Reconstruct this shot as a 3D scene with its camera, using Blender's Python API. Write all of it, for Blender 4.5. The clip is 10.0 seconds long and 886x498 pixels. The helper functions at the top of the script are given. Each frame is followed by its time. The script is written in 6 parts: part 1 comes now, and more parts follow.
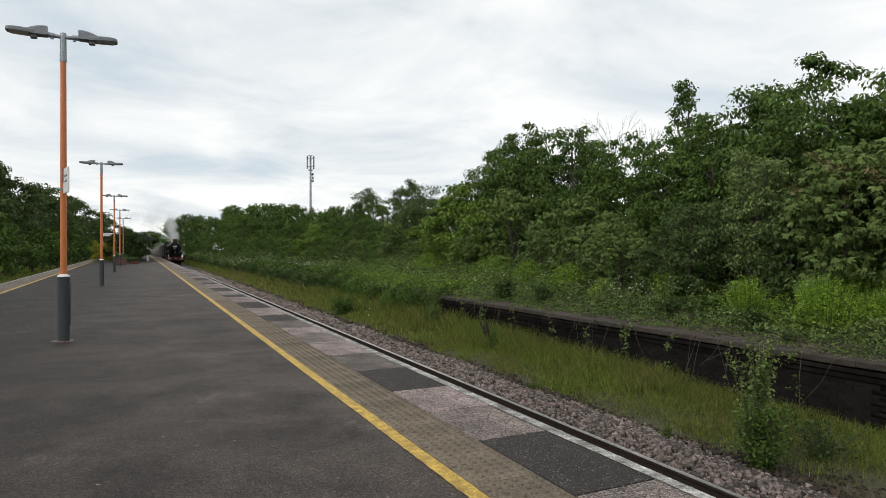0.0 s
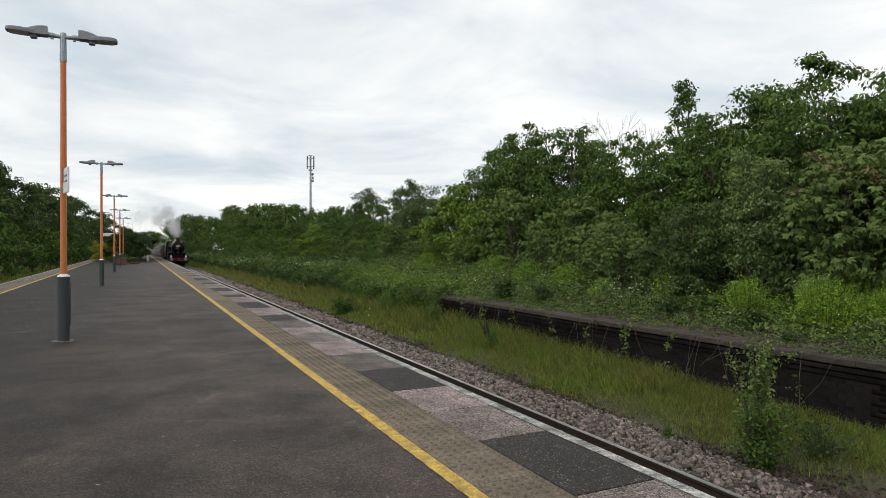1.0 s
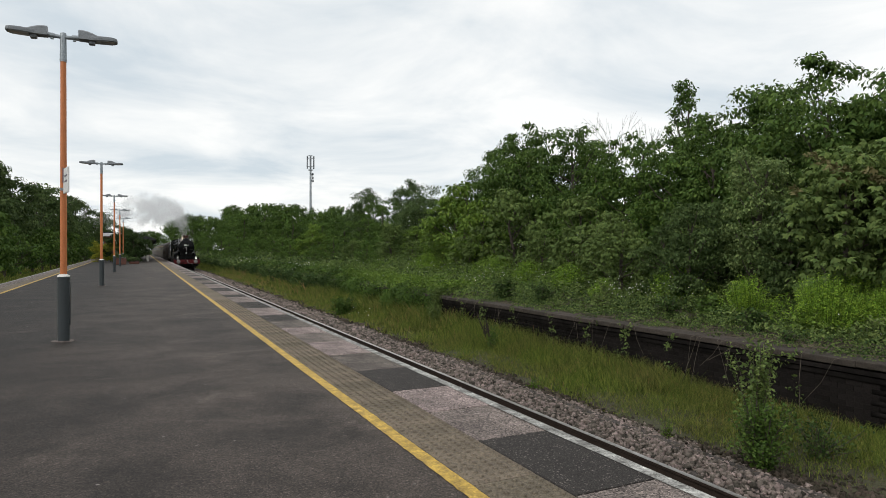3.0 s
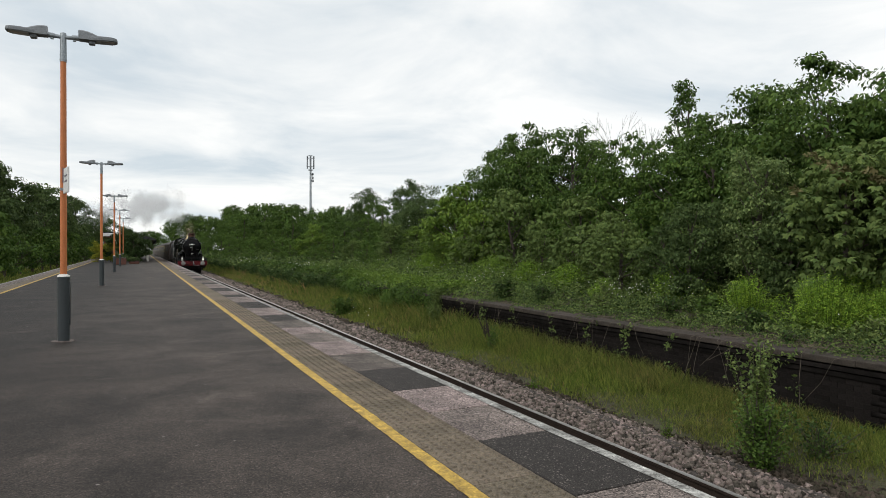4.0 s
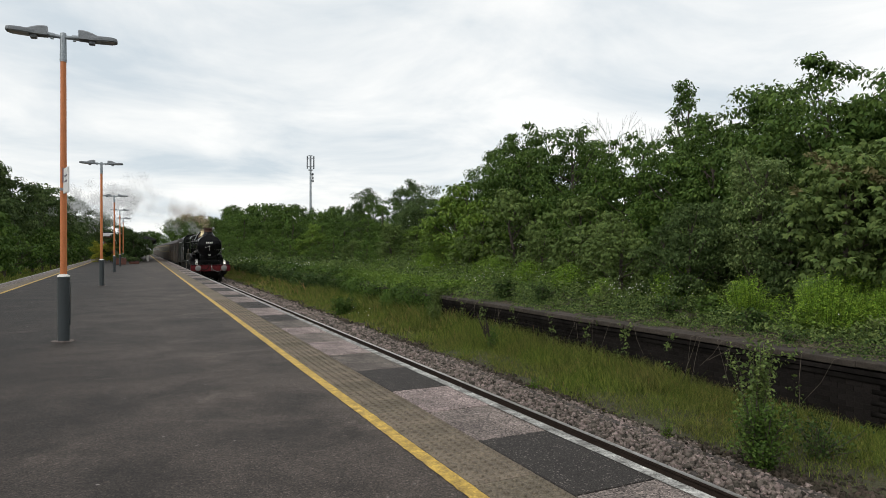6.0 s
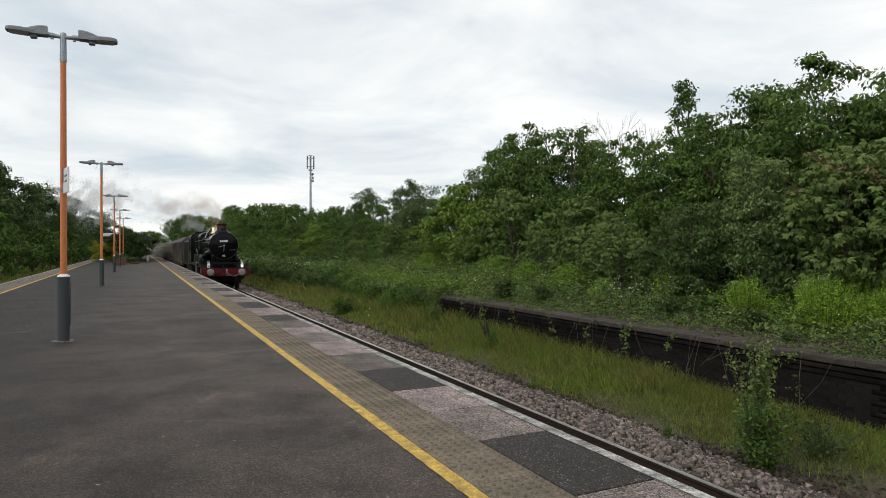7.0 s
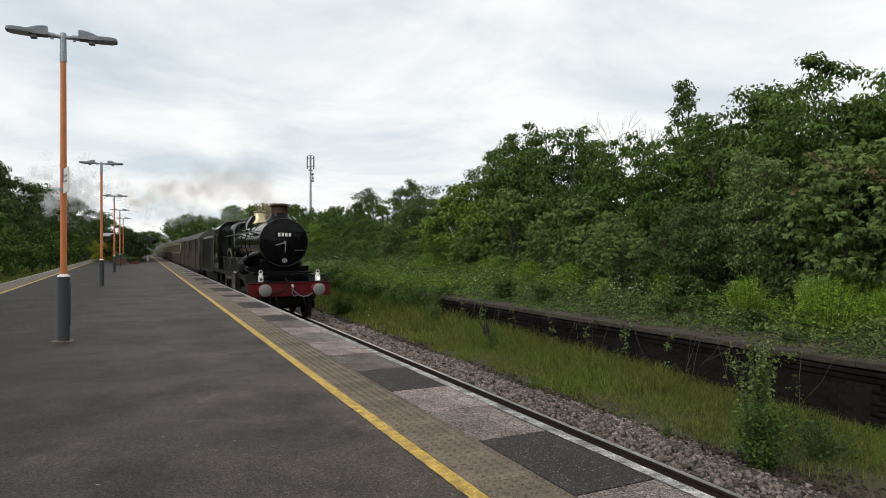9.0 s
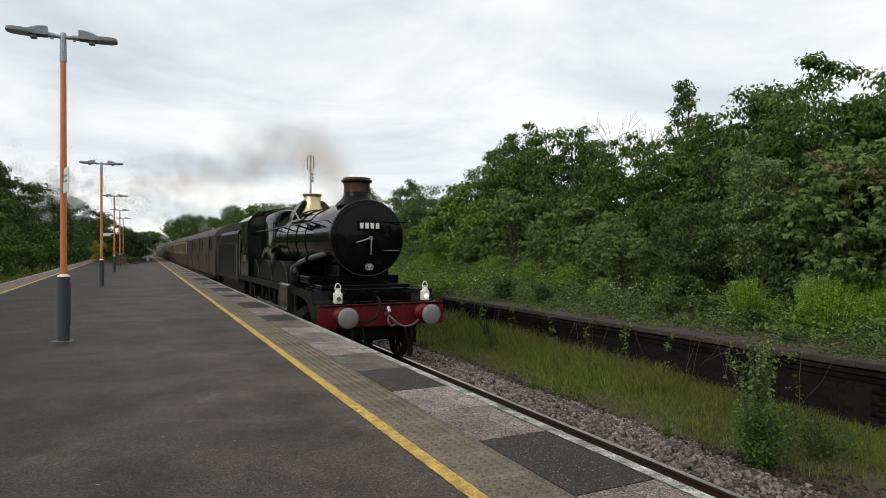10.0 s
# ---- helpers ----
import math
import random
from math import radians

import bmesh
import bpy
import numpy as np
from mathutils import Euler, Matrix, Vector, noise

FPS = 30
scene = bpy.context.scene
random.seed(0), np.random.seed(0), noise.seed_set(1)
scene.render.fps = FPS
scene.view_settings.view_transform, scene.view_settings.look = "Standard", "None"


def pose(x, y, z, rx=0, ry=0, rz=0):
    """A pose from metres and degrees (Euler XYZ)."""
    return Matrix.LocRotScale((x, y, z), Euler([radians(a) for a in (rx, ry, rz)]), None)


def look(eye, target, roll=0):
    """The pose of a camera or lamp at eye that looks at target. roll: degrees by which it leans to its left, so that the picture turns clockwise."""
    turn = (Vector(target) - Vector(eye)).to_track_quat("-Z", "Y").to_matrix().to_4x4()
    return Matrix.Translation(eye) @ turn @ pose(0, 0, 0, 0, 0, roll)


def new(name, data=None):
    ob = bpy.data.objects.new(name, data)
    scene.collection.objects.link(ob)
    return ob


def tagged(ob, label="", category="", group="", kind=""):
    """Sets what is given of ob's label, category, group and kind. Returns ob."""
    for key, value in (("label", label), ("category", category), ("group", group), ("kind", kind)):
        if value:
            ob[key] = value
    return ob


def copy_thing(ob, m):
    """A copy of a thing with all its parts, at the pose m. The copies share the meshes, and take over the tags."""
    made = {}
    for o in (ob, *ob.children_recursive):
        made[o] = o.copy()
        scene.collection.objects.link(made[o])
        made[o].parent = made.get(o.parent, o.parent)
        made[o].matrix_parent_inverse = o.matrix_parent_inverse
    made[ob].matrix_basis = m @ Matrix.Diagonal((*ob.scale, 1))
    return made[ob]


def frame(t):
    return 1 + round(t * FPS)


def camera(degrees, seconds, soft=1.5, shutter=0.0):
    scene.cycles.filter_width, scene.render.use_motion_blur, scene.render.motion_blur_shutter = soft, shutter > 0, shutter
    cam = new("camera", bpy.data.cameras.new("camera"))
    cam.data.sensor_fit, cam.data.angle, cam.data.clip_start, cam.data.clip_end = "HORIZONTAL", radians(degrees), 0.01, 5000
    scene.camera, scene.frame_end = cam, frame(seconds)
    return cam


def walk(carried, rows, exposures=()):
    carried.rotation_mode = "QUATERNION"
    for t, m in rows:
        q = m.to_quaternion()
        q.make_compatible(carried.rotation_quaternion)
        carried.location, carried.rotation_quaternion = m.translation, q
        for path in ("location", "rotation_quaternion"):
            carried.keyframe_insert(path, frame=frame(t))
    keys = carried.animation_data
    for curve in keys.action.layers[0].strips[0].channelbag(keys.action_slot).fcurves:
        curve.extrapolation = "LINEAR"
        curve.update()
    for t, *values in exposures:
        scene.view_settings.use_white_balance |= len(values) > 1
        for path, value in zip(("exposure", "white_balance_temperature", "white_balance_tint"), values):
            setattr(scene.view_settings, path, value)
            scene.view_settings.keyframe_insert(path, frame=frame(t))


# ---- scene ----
# The world: x across the line, y along it (away), z up; z = 0 is the platform's surface.
EDGE, TRACK, RAIL = 2.93, 4.37, -0.94      # platform edge, track centre, rail top
OLD, OLDZ = 8.8, -0.12                     # edge and top of the disused platform
cam = camera(70.6, 10.0, soft=0.5)
EYE = (0.0, 0.0, 1.415)
VIEW = look(EYE, (math.sin(radians(25.65)) * 50, math.cos(radians(25.65)) * 50, 1.415 + 0.025), -0.08)
walk(cam, [(0.0, VIEW), (10.0, VIEW)])

# ---- light ----
world = bpy.data.worlds.new("overcast")
scene.world = world
world.use_nodes = True
wn, wl = world.node_tree.nodes, world.node_tree.links
wn.clear()


def wnode(kind, **values):
    n = wn.new(kind)
    for k, v in values.items():
        n.inputs[k].default_value = v
    return n


sky = wn.new("ShaderNodeTexSky")
sky.sky_type, sky.sun_disc = "NISHITA", False
sky.sun_elevation, sky.sun_rotation = radians(35), radians(-110)
wtc = wn.new("ShaderNodeTexCoord")
# direction projected on a flat cloud deck, so that the banks crowd together towards the horizon
wsep = wn.new("ShaderNodeSeparateXYZ")
wl.new(wtc.outputs["Generated"], wsep.inputs[0])
wup = wn.new("ShaderNodeMath")
wup.operation, wup.inputs[1].default_value = "ADD", 0.12
wabs = wn.new("ShaderNodeMath")
wabs.operation = "ABSOLUTE"
wl.new(wsep.outputs["Z"], wabs.inputs[0])
wl.new(wabs.outputs[0], wup.inputs[0])
wdiv = []
for axis in ("X", "Y"):
    d = wn.new("ShaderNodeMath")
    d.operation = "DIVIDE"
    wl.new(wsep.outputs[axis], d.inputs[0])
    wl.new(wup.outputs[0], d.inputs[1])
    wdiv.append(d)
wcomb = wn.new("ShaderNodeCombineXYZ")
wl.new(wdiv[0].outputs[0], wcomb.inputs[0])
wl.new(wdiv[1].outputs[0], wcomb.inputs[1])
wcomb.inputs[2].default_value = 3.7
cloud = wnode("ShaderNodeTexNoise", Scale=0.95, Detail=8.0, Roughness=0.55, Distortion=0.5)
wl.new(wcomb.outputs[0], cloud.inputs["Vector"])
cramp = wn.new("ShaderNodeValToRGB")
ce = cramp.color_ramp.elements
ce[0].position, ce[0].color = 0.33, (0.60, 0.67, 0.72, 1)
ce[1].position, ce[1].color = 0.60, (0.94, 0.945, 0.93, 1)
e = ce.new(0.47)
e.color = (0.78, 0.815, 0.83, 1)
wl.new(cloud.outputs["Fac"], cramp.inputs["Fac"])
wmix = wn.new("ShaderNodeMixRGB")
wmix.inputs[0].default_value = 0.94
skydim = wn.new("ShaderNodeMixRGB")
skydim.blend_type, skydim.inputs[0].default_value = "MULTIPLY", 1.0
skydim.inputs[2].default_value = (0.12, 0.12, 0.12, 1)
wl.new(sky.outputs[0], skydim.inputs[1])
wl.new(skydim.outputs[0], wmix.inputs[1])
wl.new(cramp.outputs[0], wmix.inputs[2])
wbg = wnode("ShaderNodeBackground", Strength=1.1)
wl.new(wmix.outputs[0], wbg.inputs[0])
wout = wn.new("ShaderNodeOutputWorld")
wl.new(wbg.outputs[0], wout.inputs[0])

sun_data = bpy.data.lights.new("sun", "SUN")
sun_data.energy, sun_data.angle, sun_data.color = 1.3, radians(40), (1.0, 0.97, 0.92)
sun = new("sun", sun_data)
sun.matrix_world = look((-40, -15, 30), (0, 0, 0))


# ---- materials ----
def material(name, base, dark=None, rough=0.7, metal=0.0, scale=4.0, fine=60.0, bump=0.2, amount=0.5, fine_amount=0.25,
             spread=0.0, leafy=0.0, island=False, stretch=None, spec=0.5, coat=0.0, speck=0.0, speck_scale=120.0, flecks=0.0, wear=0.0, wear_scale=2.0, brightness_across=None, scuff=0.0):
    """A surface with variation at two scales: blotches towards the dark colour, and a fine grain that also gives relief."""
    m = bpy.data.materials.new(name)
    m.use_nodes = True
    n, l = m.node_tree.nodes, m.node_tree.links
    bsdf = n["Principled BSDF"]
    out = n["Material Output"]
    dark = dark or tuple(c * 0.55 for c in base)
    tc = n.new("ShaderNodeTexCoord")
    mp = n.new("ShaderNodeMapping")
    if stretch:
        mp.inputs["Scale"].default_value = stretch
    l.new(tc.outputs["Object"], mp.inputs[0])
    big = n.new("ShaderNodeTexNoise")
    big.inputs["Scale"].default_value, big.inputs["Detail"].default_value, big.inputs["Roughness"].default_value = scale, 5, 0.6
    l.new(mp.outputs[0], big.inputs["Vector"])
    ramp = n.new("ShaderNodeMapRange")
    ramp.inputs[1].default_value, ramp.inputs[2].default_value = 0.35, 0.68
    ramp.inputs[3].default_value, ramp.inputs[4].default_value = 0.0, amount
    l.new(big.outputs["Fac"], ramp.inputs[0])
    mix = n.new("ShaderNodeMixRGB")
    mix.inputs[1].default_value, mix.inputs[2].default_value = (*base, 1), (*dark, 1)
    l.new(ramp.outputs[0], mix.inputs[0])
    small = n.new("ShaderNodeTexNoise")
    small.inputs["Scale"].default_value, small.inputs["Detail"].default_value = fine, 3
    l.new(tc.outputs["Object"], small.inputs["Vector"])
    vr = n.new("ShaderNodeMapRange")
    vr.inputs[1].default_value, vr.inputs[2].default_value = 0.3, 0.7
    vr.inputs[3].default_value, vr.inputs[4].default_value = 1 - fine_amount, 1 + fine_amount
    l.new(small.outputs["Fac"], vr.inputs[0])
    hsv = n.new("ShaderNodeHueSaturation")
    l.new(vr.outputs[0], hsv.inputs["Value"])
    l.new(mix.outputs[0], hsv.inputs["Color"])
    colour = hsv.outputs[0]
    if brightness_across:     # a brightness gradient in the colour, paler towards one side: x where it is dark, x where it is pale, the two factors
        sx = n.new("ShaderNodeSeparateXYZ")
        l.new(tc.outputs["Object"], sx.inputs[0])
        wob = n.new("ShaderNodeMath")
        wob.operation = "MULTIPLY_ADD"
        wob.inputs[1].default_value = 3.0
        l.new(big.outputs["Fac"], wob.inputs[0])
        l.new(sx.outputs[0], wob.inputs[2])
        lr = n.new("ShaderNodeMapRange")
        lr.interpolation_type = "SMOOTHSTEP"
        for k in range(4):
            lr.inputs[k + 1].default_value = brightness_across[k] + (1.5 if k < 2 else 0.0)
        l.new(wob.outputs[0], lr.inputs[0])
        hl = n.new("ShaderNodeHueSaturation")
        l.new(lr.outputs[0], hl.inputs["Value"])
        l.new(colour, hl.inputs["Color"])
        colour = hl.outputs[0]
    if wear:
        we = n.new("ShaderNodeTexNoise")
        we.inputs["Scale"].default_value, we.inputs["Detail"].default_value, we.inputs["Roughness"].default_value, we.inputs["Distortion"].default_value = wear_scale, 8, 0.68, 0.6
        l.new(tc.outputs["Object"], we.inputs["Vector"])
        wr = n.new("ShaderNodeMapRange")
        wr.inputs[1].default_value, wr.inputs[2].default_value = 0.32, 0.70
        wr.inputs[3].default_value, wr.inputs[4].default_value = 1 - wear, 1 + wear
        l.new(we.outputs["Fac"], wr.inputs[0])
        hw = n.new("ShaderNodeHueSaturation")
        l.new(wr.outputs[0], hw.inputs["Value"])
        l.new(colour, hw.inputs["Color"])
        colour = hw.outputs[0]
    if scuff:     # pale rubbed patches with ragged edges
        sc = n.new("ShaderNodeTexNoise")
        sc.inputs["Scale"].default_value, sc.inputs["Detail"].default_value, sc.inputs["Roughness"].default_value, sc.inputs["Distortion"].default_value = 0.7, 9, 0.72, 1.2
        sm2 = n.new("ShaderNodeMapping")
        sm2.inputs["Location"].default_value, sm2.inputs["Scale"].default_value = (3.1, 0.7, 0), (1.0, 1.25, 1)
        l.new(tc.outputs["Object"], sm2.inputs[0])
        l.new(sm2.outputs[0], sc.inputs["Vector"])
        sr2 = n.new("ShaderNodeMapRange")
        sr2.interpolation_type = "SMOOTHSTEP"
        sr2.inputs[1].default_value, sr2.inputs[2].default_value = 0.54, 0.70
        sr2.inputs[3].default_value, sr2.inputs[4].default_value = 1.0, 1 + scuff
        l.new(sc.outputs["Fac"], sr2.inputs[0])
        hs = n.new("ShaderNodeHueSaturation")
        l.new(sr2.outputs[0], hs.inputs["Value"])
        l.new(colour, hs.inputs["Color"])
        colour = hs.outputs[0]
    if speck:
        vo = n.new("ShaderNodeTexVoronoi")
        vo.inputs["Scale"].default_value = speck_scale
        l.new(tc.outputs["Object"], vo.inputs["Vector"])
        sp = n.new("ShaderNodeSeparateColor")
        l.new(vo.outputs["Color"], sp.inputs[0])
        sm = n.new("ShaderNodeMapRange")
        sm.inputs[3].default_value, sm.inputs[4].default_value = 1 - speck, 1 + speck
        l.new(sp.outputs[0], sm.inputs[0])
        fl = n.new("ShaderNodeMapRange")
        fl.inputs[1].default_value, fl.inputs[2].default_value = 0.93, 0.96
        fl.inputs[3].default_value, fl.inputs[4].default_value = 0.0, flecks
        l.new(sp.outputs[1], fl.inputs[0])
        ad = n.new("ShaderNodeMath")
        l.new(sm.outputs[0], ad.inputs[0])
        l.new(fl.outputs[0], ad.inputs[1])
        h3 = n.new("ShaderNodeHueSaturation")
        l.new(ad.outputs[0], h3.inputs["Value"])
        l.new(colour, h3.inputs["Color"])
        colour = h3.outputs[0]
    if spread:
        src = n.new("ShaderNodeNewGeometry").outputs["Random Per Island"] if island else n.new("ShaderNodeObjectInfo").outputs["Random"]
        sr = n.new("ShaderNodeMapRange")
        sr.inputs[3].default_value, sr.inputs[4].default_value = 1 - spread, 1 + spread
        l.new(src, sr.inputs[0])
        h2 = n.new("ShaderNodeHueSaturation")
        l.new(sr.outputs[0], h2.inputs["Value"])
        hr = n.new("ShaderNodeMapRange")
        hr.inputs[3].default_value, hr.inputs[4].default_value = 0.5 + 0.05 * spread, 0.5 - 0.05 * spread
        l.new(src, hr.inputs[0])
        l.new(hr.outputs[0], h2.inputs["Hue"])
        l.new(colour, h2.inputs["Color"])
        colour = h2.outputs[0]
    l.new(colour, bsdf.inputs["Base Color"])
    bsdf.inputs["Roughness"].default_value, bsdf.inputs["Metallic"].default_value = rough, metal
    bsdf.inputs["Specular IOR Level"].default_value = spec
    bsdf.inputs["Coat Weight"].default_value = coat
    if bump:
        b = n.new("ShaderNodeBump")
        b.inputs["Strength"].default_value, b.inputs["Distance"].default_value = bump, 0.02
        l.new(small.outputs["Fac"], b.inputs["Height"])
        l.new(b.outputs[0], bsdf.inputs["Normal"])
    if leafy:
        tr = n.new("ShaderNodeBsdfTranslucent")
        l.new(colour, tr.inputs[0])
        ms = n.new("ShaderNodeMixShader")
        ms.inputs[0].default_value = leafy
        l.new(bsdf.outputs[0], ms.inputs[1])
        l.new(tr.outputs[0], ms.inputs[2])
        l.new(ms.outputs[0], out.inputs[0])
    return m


def leaf(name, base, dark, spread=0.30, rough=0.6, leafy=0.17):
    return material(name, base, dark, rough=rough, scale=0.5, fine=7, bump=0, amount=0.8, fine_amount=0.2, spread=spread, leafy=leafy, island=True, spec=0.12)


def glow(name, colour, strength):
    m = bpy.data.materials.new(name)
    m.use_nodes = True
    b = m.node_tree.nodes["Principled BSDF"]
    b.inputs["Base Color"].default_value = (*colour, 1)
    b.inputs["Emission Color"].default_value = (*colour, 1)
    b.inputs["Emission Strength"].default_value = strength
    return m


# the gradient across x makes the asphalt paler towards the yellow line
asphalt = material("asphalt", (0.0520, 0.0412, 0.0348), (0.0190, 0.0153, 0.0130), rough=0.72, scale=0.45, fine=90, bump=0.30, amount=1.0, fine_amount=0.35, speck=0.65, speck_scale=120, flecks=1.6, stretch=(0.9, 1.3, 1), spec=0.24, wear=0.50, wear_scale=1.3, scuff=0.85, brightness_across=(-2.6, 1.3, 0.54, 1.36))
asphalt_patch = material("asphalt_patch", (0.038, 0.033, 0.030), (0.023, 0.020, 0.0185), rough=0.85, scale=2, fine=140, bump=0.5, fine_amount=0.4, speck=0.5, speck_scale=110, flecks=3.6, spec=0.3)
concrete_slab = material("concrete_slab", (0.230, 0.188, 0.170), (0.085, 0.071, 0.065), rough=0.9, scale=2.2, fine=50, bump=0.6, amount=0.9, fine_amount=0.35, spread=0.42, speck=0.75, speck_scale=95, flecks=0.8, spec=0.3, wear=0.25, wear_scale=3)
tactile = material("tactile_paving", (0.190, 0.155, 0.115), (0.080, 0.066, 0.048), rough=0.9, scale=2.5, fine=40, bump=0.4, amount=0.75, spread=0.14, speck=0.3, speck_scale=120, spec=0.3, wear=0.12, wear_scale=4)
yellow = material("yellow_paint", (0.60, 0.39, 0.065), (0.22, 0.14, 0.035), rough=0.7, scale=11, fine=70, bump=0.3, amount=0.8, wear=0.25, wear_scale=5, speck=0.2, speck_scale=100)
white = material("white_paint", (0.42, 0.415, 0.39), (0.085, 0.08, 0.075), rough=0.8, scale=7, fine=40, bump=0.3, amount=0.95, fine_amount=0.4, speck=0.35, speck_scale=90, spec=0.3, wear=0.35, wear_scale=2.5)
grey_edge = material("platform_wall", (0.16, 0.14, 0.125), (0.05, 0.045, 0.04), rough=0.9, scale=3)
rail_side = material("rail_rust", (0.040, 0.028, 0.022), (0.02, 0.016, 0.014), rough=0.85, scale=8, fine=60, spec=0.2)
rail_top = material("rail_steel", (0.55, 0.52, 0.50), (0.35, 0.32, 0.30), rough=0.32, metal=1.0, scale=3, fine=20, bump=0.03)
sleeper_mat = material("sleeper_concrete", (0.22, 0.20, 0.18), (0.10, 0.09, 0.08), rough=0.9)
ballast_mat = material("ballast", (0.222, 0.185, 0.160), (0.048, 0.040, 0.034), rough=0.9, scale=7, fine=90, bump=0.5, amount=0.7, spread=0.75, island=True, spec=0.2)
ballast_dirty = material("dirty_ballast", (0.082, 0.068, 0.052), (0.030, 0.025, 0.019), rough=0.95, scale=7, fine=90, bump=0.5, amount=0.9, spread=0.6, island=True, spec=0.1)
ballast_bed = material("ballast_bed", (0.075, 0.062, 0.055), (0.025, 0.021, 0.019), rough=0.95, scale=18, fine=50, bump=1.0, amount=0.9, fine_amount=0.6)
soil = material("soil", (0.055, 0.055, 0.026), (0.035, 0.028, 0.018), rough=1.0, scale=1.5, fine=25, bump=0.6)
litter = material("leaf_litter", (0.085, 0.070, 0.050), (0.030, 0.028, 0.019), rough=1.0, scale=6, fine=40, bump=0.9, amount=0.9, speck=0.7, speck_scale=45, flecks=1.0, wear=0.4, wear_scale=5, spec=0.1)
coping_mat = material("old_coping", (0.062, 0.051, 0.043), (0.022, 0.020, 0.017), rough=0.9, scale=3, fine=50, bump=0.5, spread=0.2, spec=0.2, wear=0.4, wear_scale=4)
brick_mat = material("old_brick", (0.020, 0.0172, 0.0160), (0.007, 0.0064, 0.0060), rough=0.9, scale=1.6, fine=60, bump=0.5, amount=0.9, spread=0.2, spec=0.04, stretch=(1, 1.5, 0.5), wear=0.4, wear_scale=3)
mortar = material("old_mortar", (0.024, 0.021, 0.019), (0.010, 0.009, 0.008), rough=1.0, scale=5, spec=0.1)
post_orange = material("orange_paint", (0.56, 0.185, 0.058), (0.43, 0.13, 0.045), rough=0.55, scale=3, fine=40, bump=0.05, fine_amount=0.08)
galvanised = material("galvanised_steel", (0.34, 0.37, 0.39), (0.22, 0.25, 0.27), rough=0.5, metal=0.6, scale=12, fine=80, bump=0.05)
post_base = material("dark_grey_casing", (0.042, 0.050, 0.054), (0.03, 0.036, 0.039), rough=0.45, scale=4, bump=0.03, fine_amount=0.1)
head_grey = material("lantern_housing", (0.20, 0.215, 0.23), (0.14, 0.15, 0.16), rough=0.5, scale=6, bump=0.04)
head_glass = material("lantern_glass", (0.42, 0.43, 0.44), (0.3, 0.31, 0.32), rough=0.25, scale=6, bump=0.0)
sign_white = material("sign_white", (0.78, 0.78, 0.77), (0.6, 0.6, 0.6), rough=0.4, scale=5, bump=0.0)
sign_purple = material("sign_dark_purple", (0.05, 0.035, 0.075), (0.04, 0.03, 0.06), rough=0.4, scale=5, bump=0.0)
loco_black = material("loco_black", (0.004, 0.004, 0.0045), (0.006, 0.006, 0.006), rough=0.10, scale=2.5, fine=30, bump=0.006, amount=0.6, spec=0.13)
loco_matt = material("smokebox_black", (0.0035, 0.0035, 0.004), (0.006, 0.005, 0.005), rough=0.12, scale=4, fine=40, bump=0.010, spec=0.13)
loco_green = material("boiler_green", (0.004, 0.006, 0.0045), (0.003, 0.004, 0.0035), rough=0.07, scale=2.0, fine=20, bump=0.006, amount=0.4, spec=0.5)
under_black = material("oily_black", (0.010, 0.009, 0.008), (0.018, 0.015, 0.013), rough=0.6, scale=6, fine=40, bump=0.2, spec=0.2)
beam_red = material("bufferbeam_red", (0.105, 0.006, 0.009), (0.065, 0.005, 0.007), rough=0.4, scale=4, fine=40, bump=0.04, spec=0.25)
dull_steel = material("dull_steel", (0.16, 0.16, 0.155), (0.09, 0.09, 0.088), rough=0.35, metal=0.5, scale=8, bump=0.03)
dull_brass = material("dull_brass", (0.13, 0.11, 0.075), (0.08, 0.066, 0.045), rough=0.5, metal=0.6, scale=5, bump=0.02)
steel = material("bright_steel", (0.42, 0.41, 0.39), (0.27, 0.26, 0.25), rough=0.4, metal=0.85, scale=8, bump=0.05)
buffer_steel = material("buffer_steel", (0.26, 0.25, 0.24), (0.17, 0.165, 0.16), rough=0.5, metal=0.5, scale=1.5, fine=30, bump=0.02, fine_amount=0.07)
brass = material("brass", (0.60, 0.51, 0.31), (0.46, 0.38, 0.23), rough=0.34, metal=0.9, scale=5, bump=0.02)
copper = material("copper", (0.085, 0.044, 0.031), (0.03, 0.017, 0.014), rough=0.30, metal=0.8, scale=5, bump=0.03)
lamp_white = material("lamp_white", (0.76, 0.74, 0.69), (0.64, 0.62, 0.57), rough=0.4, scale=10, bump=0.02)
lamp_lit = glow("lit_lamp_lens", (1.0, 0.86, 0.66), 2.6)
lens_dark = material("lamp_lens", (0.10, 0.10, 0.09), (0.04, 0.04, 0.04), rough=0.1, scale=8, bump=0)
hose = material("rubber_hose", (0.013, 0.012, 0.011), (0.008, 0.007, 0.007), rough=0.75, scale=8, spec=0.15)
casing_black = material("worn_casing_black", (0.014, 0.0135, 0.013), (0.008, 0.008, 0.008), rough=0.22, scale=4, fine=30, bump=0.03, spec=0.5)
pipe_grey = material("scorched_pipe_grey", (0.075, 0.073, 0.07), (0.035, 0.034, 0.033), rough=0.35, scale=5, fine=40, bump=0.05, spec=0.4)
tender_black = material("tender_black", (0.006, 0.007, 0.006), (0.010, 0.009, 0.008), rough=0.35, scale=1.5, fine=20, bump=0.02, spec=0.06)
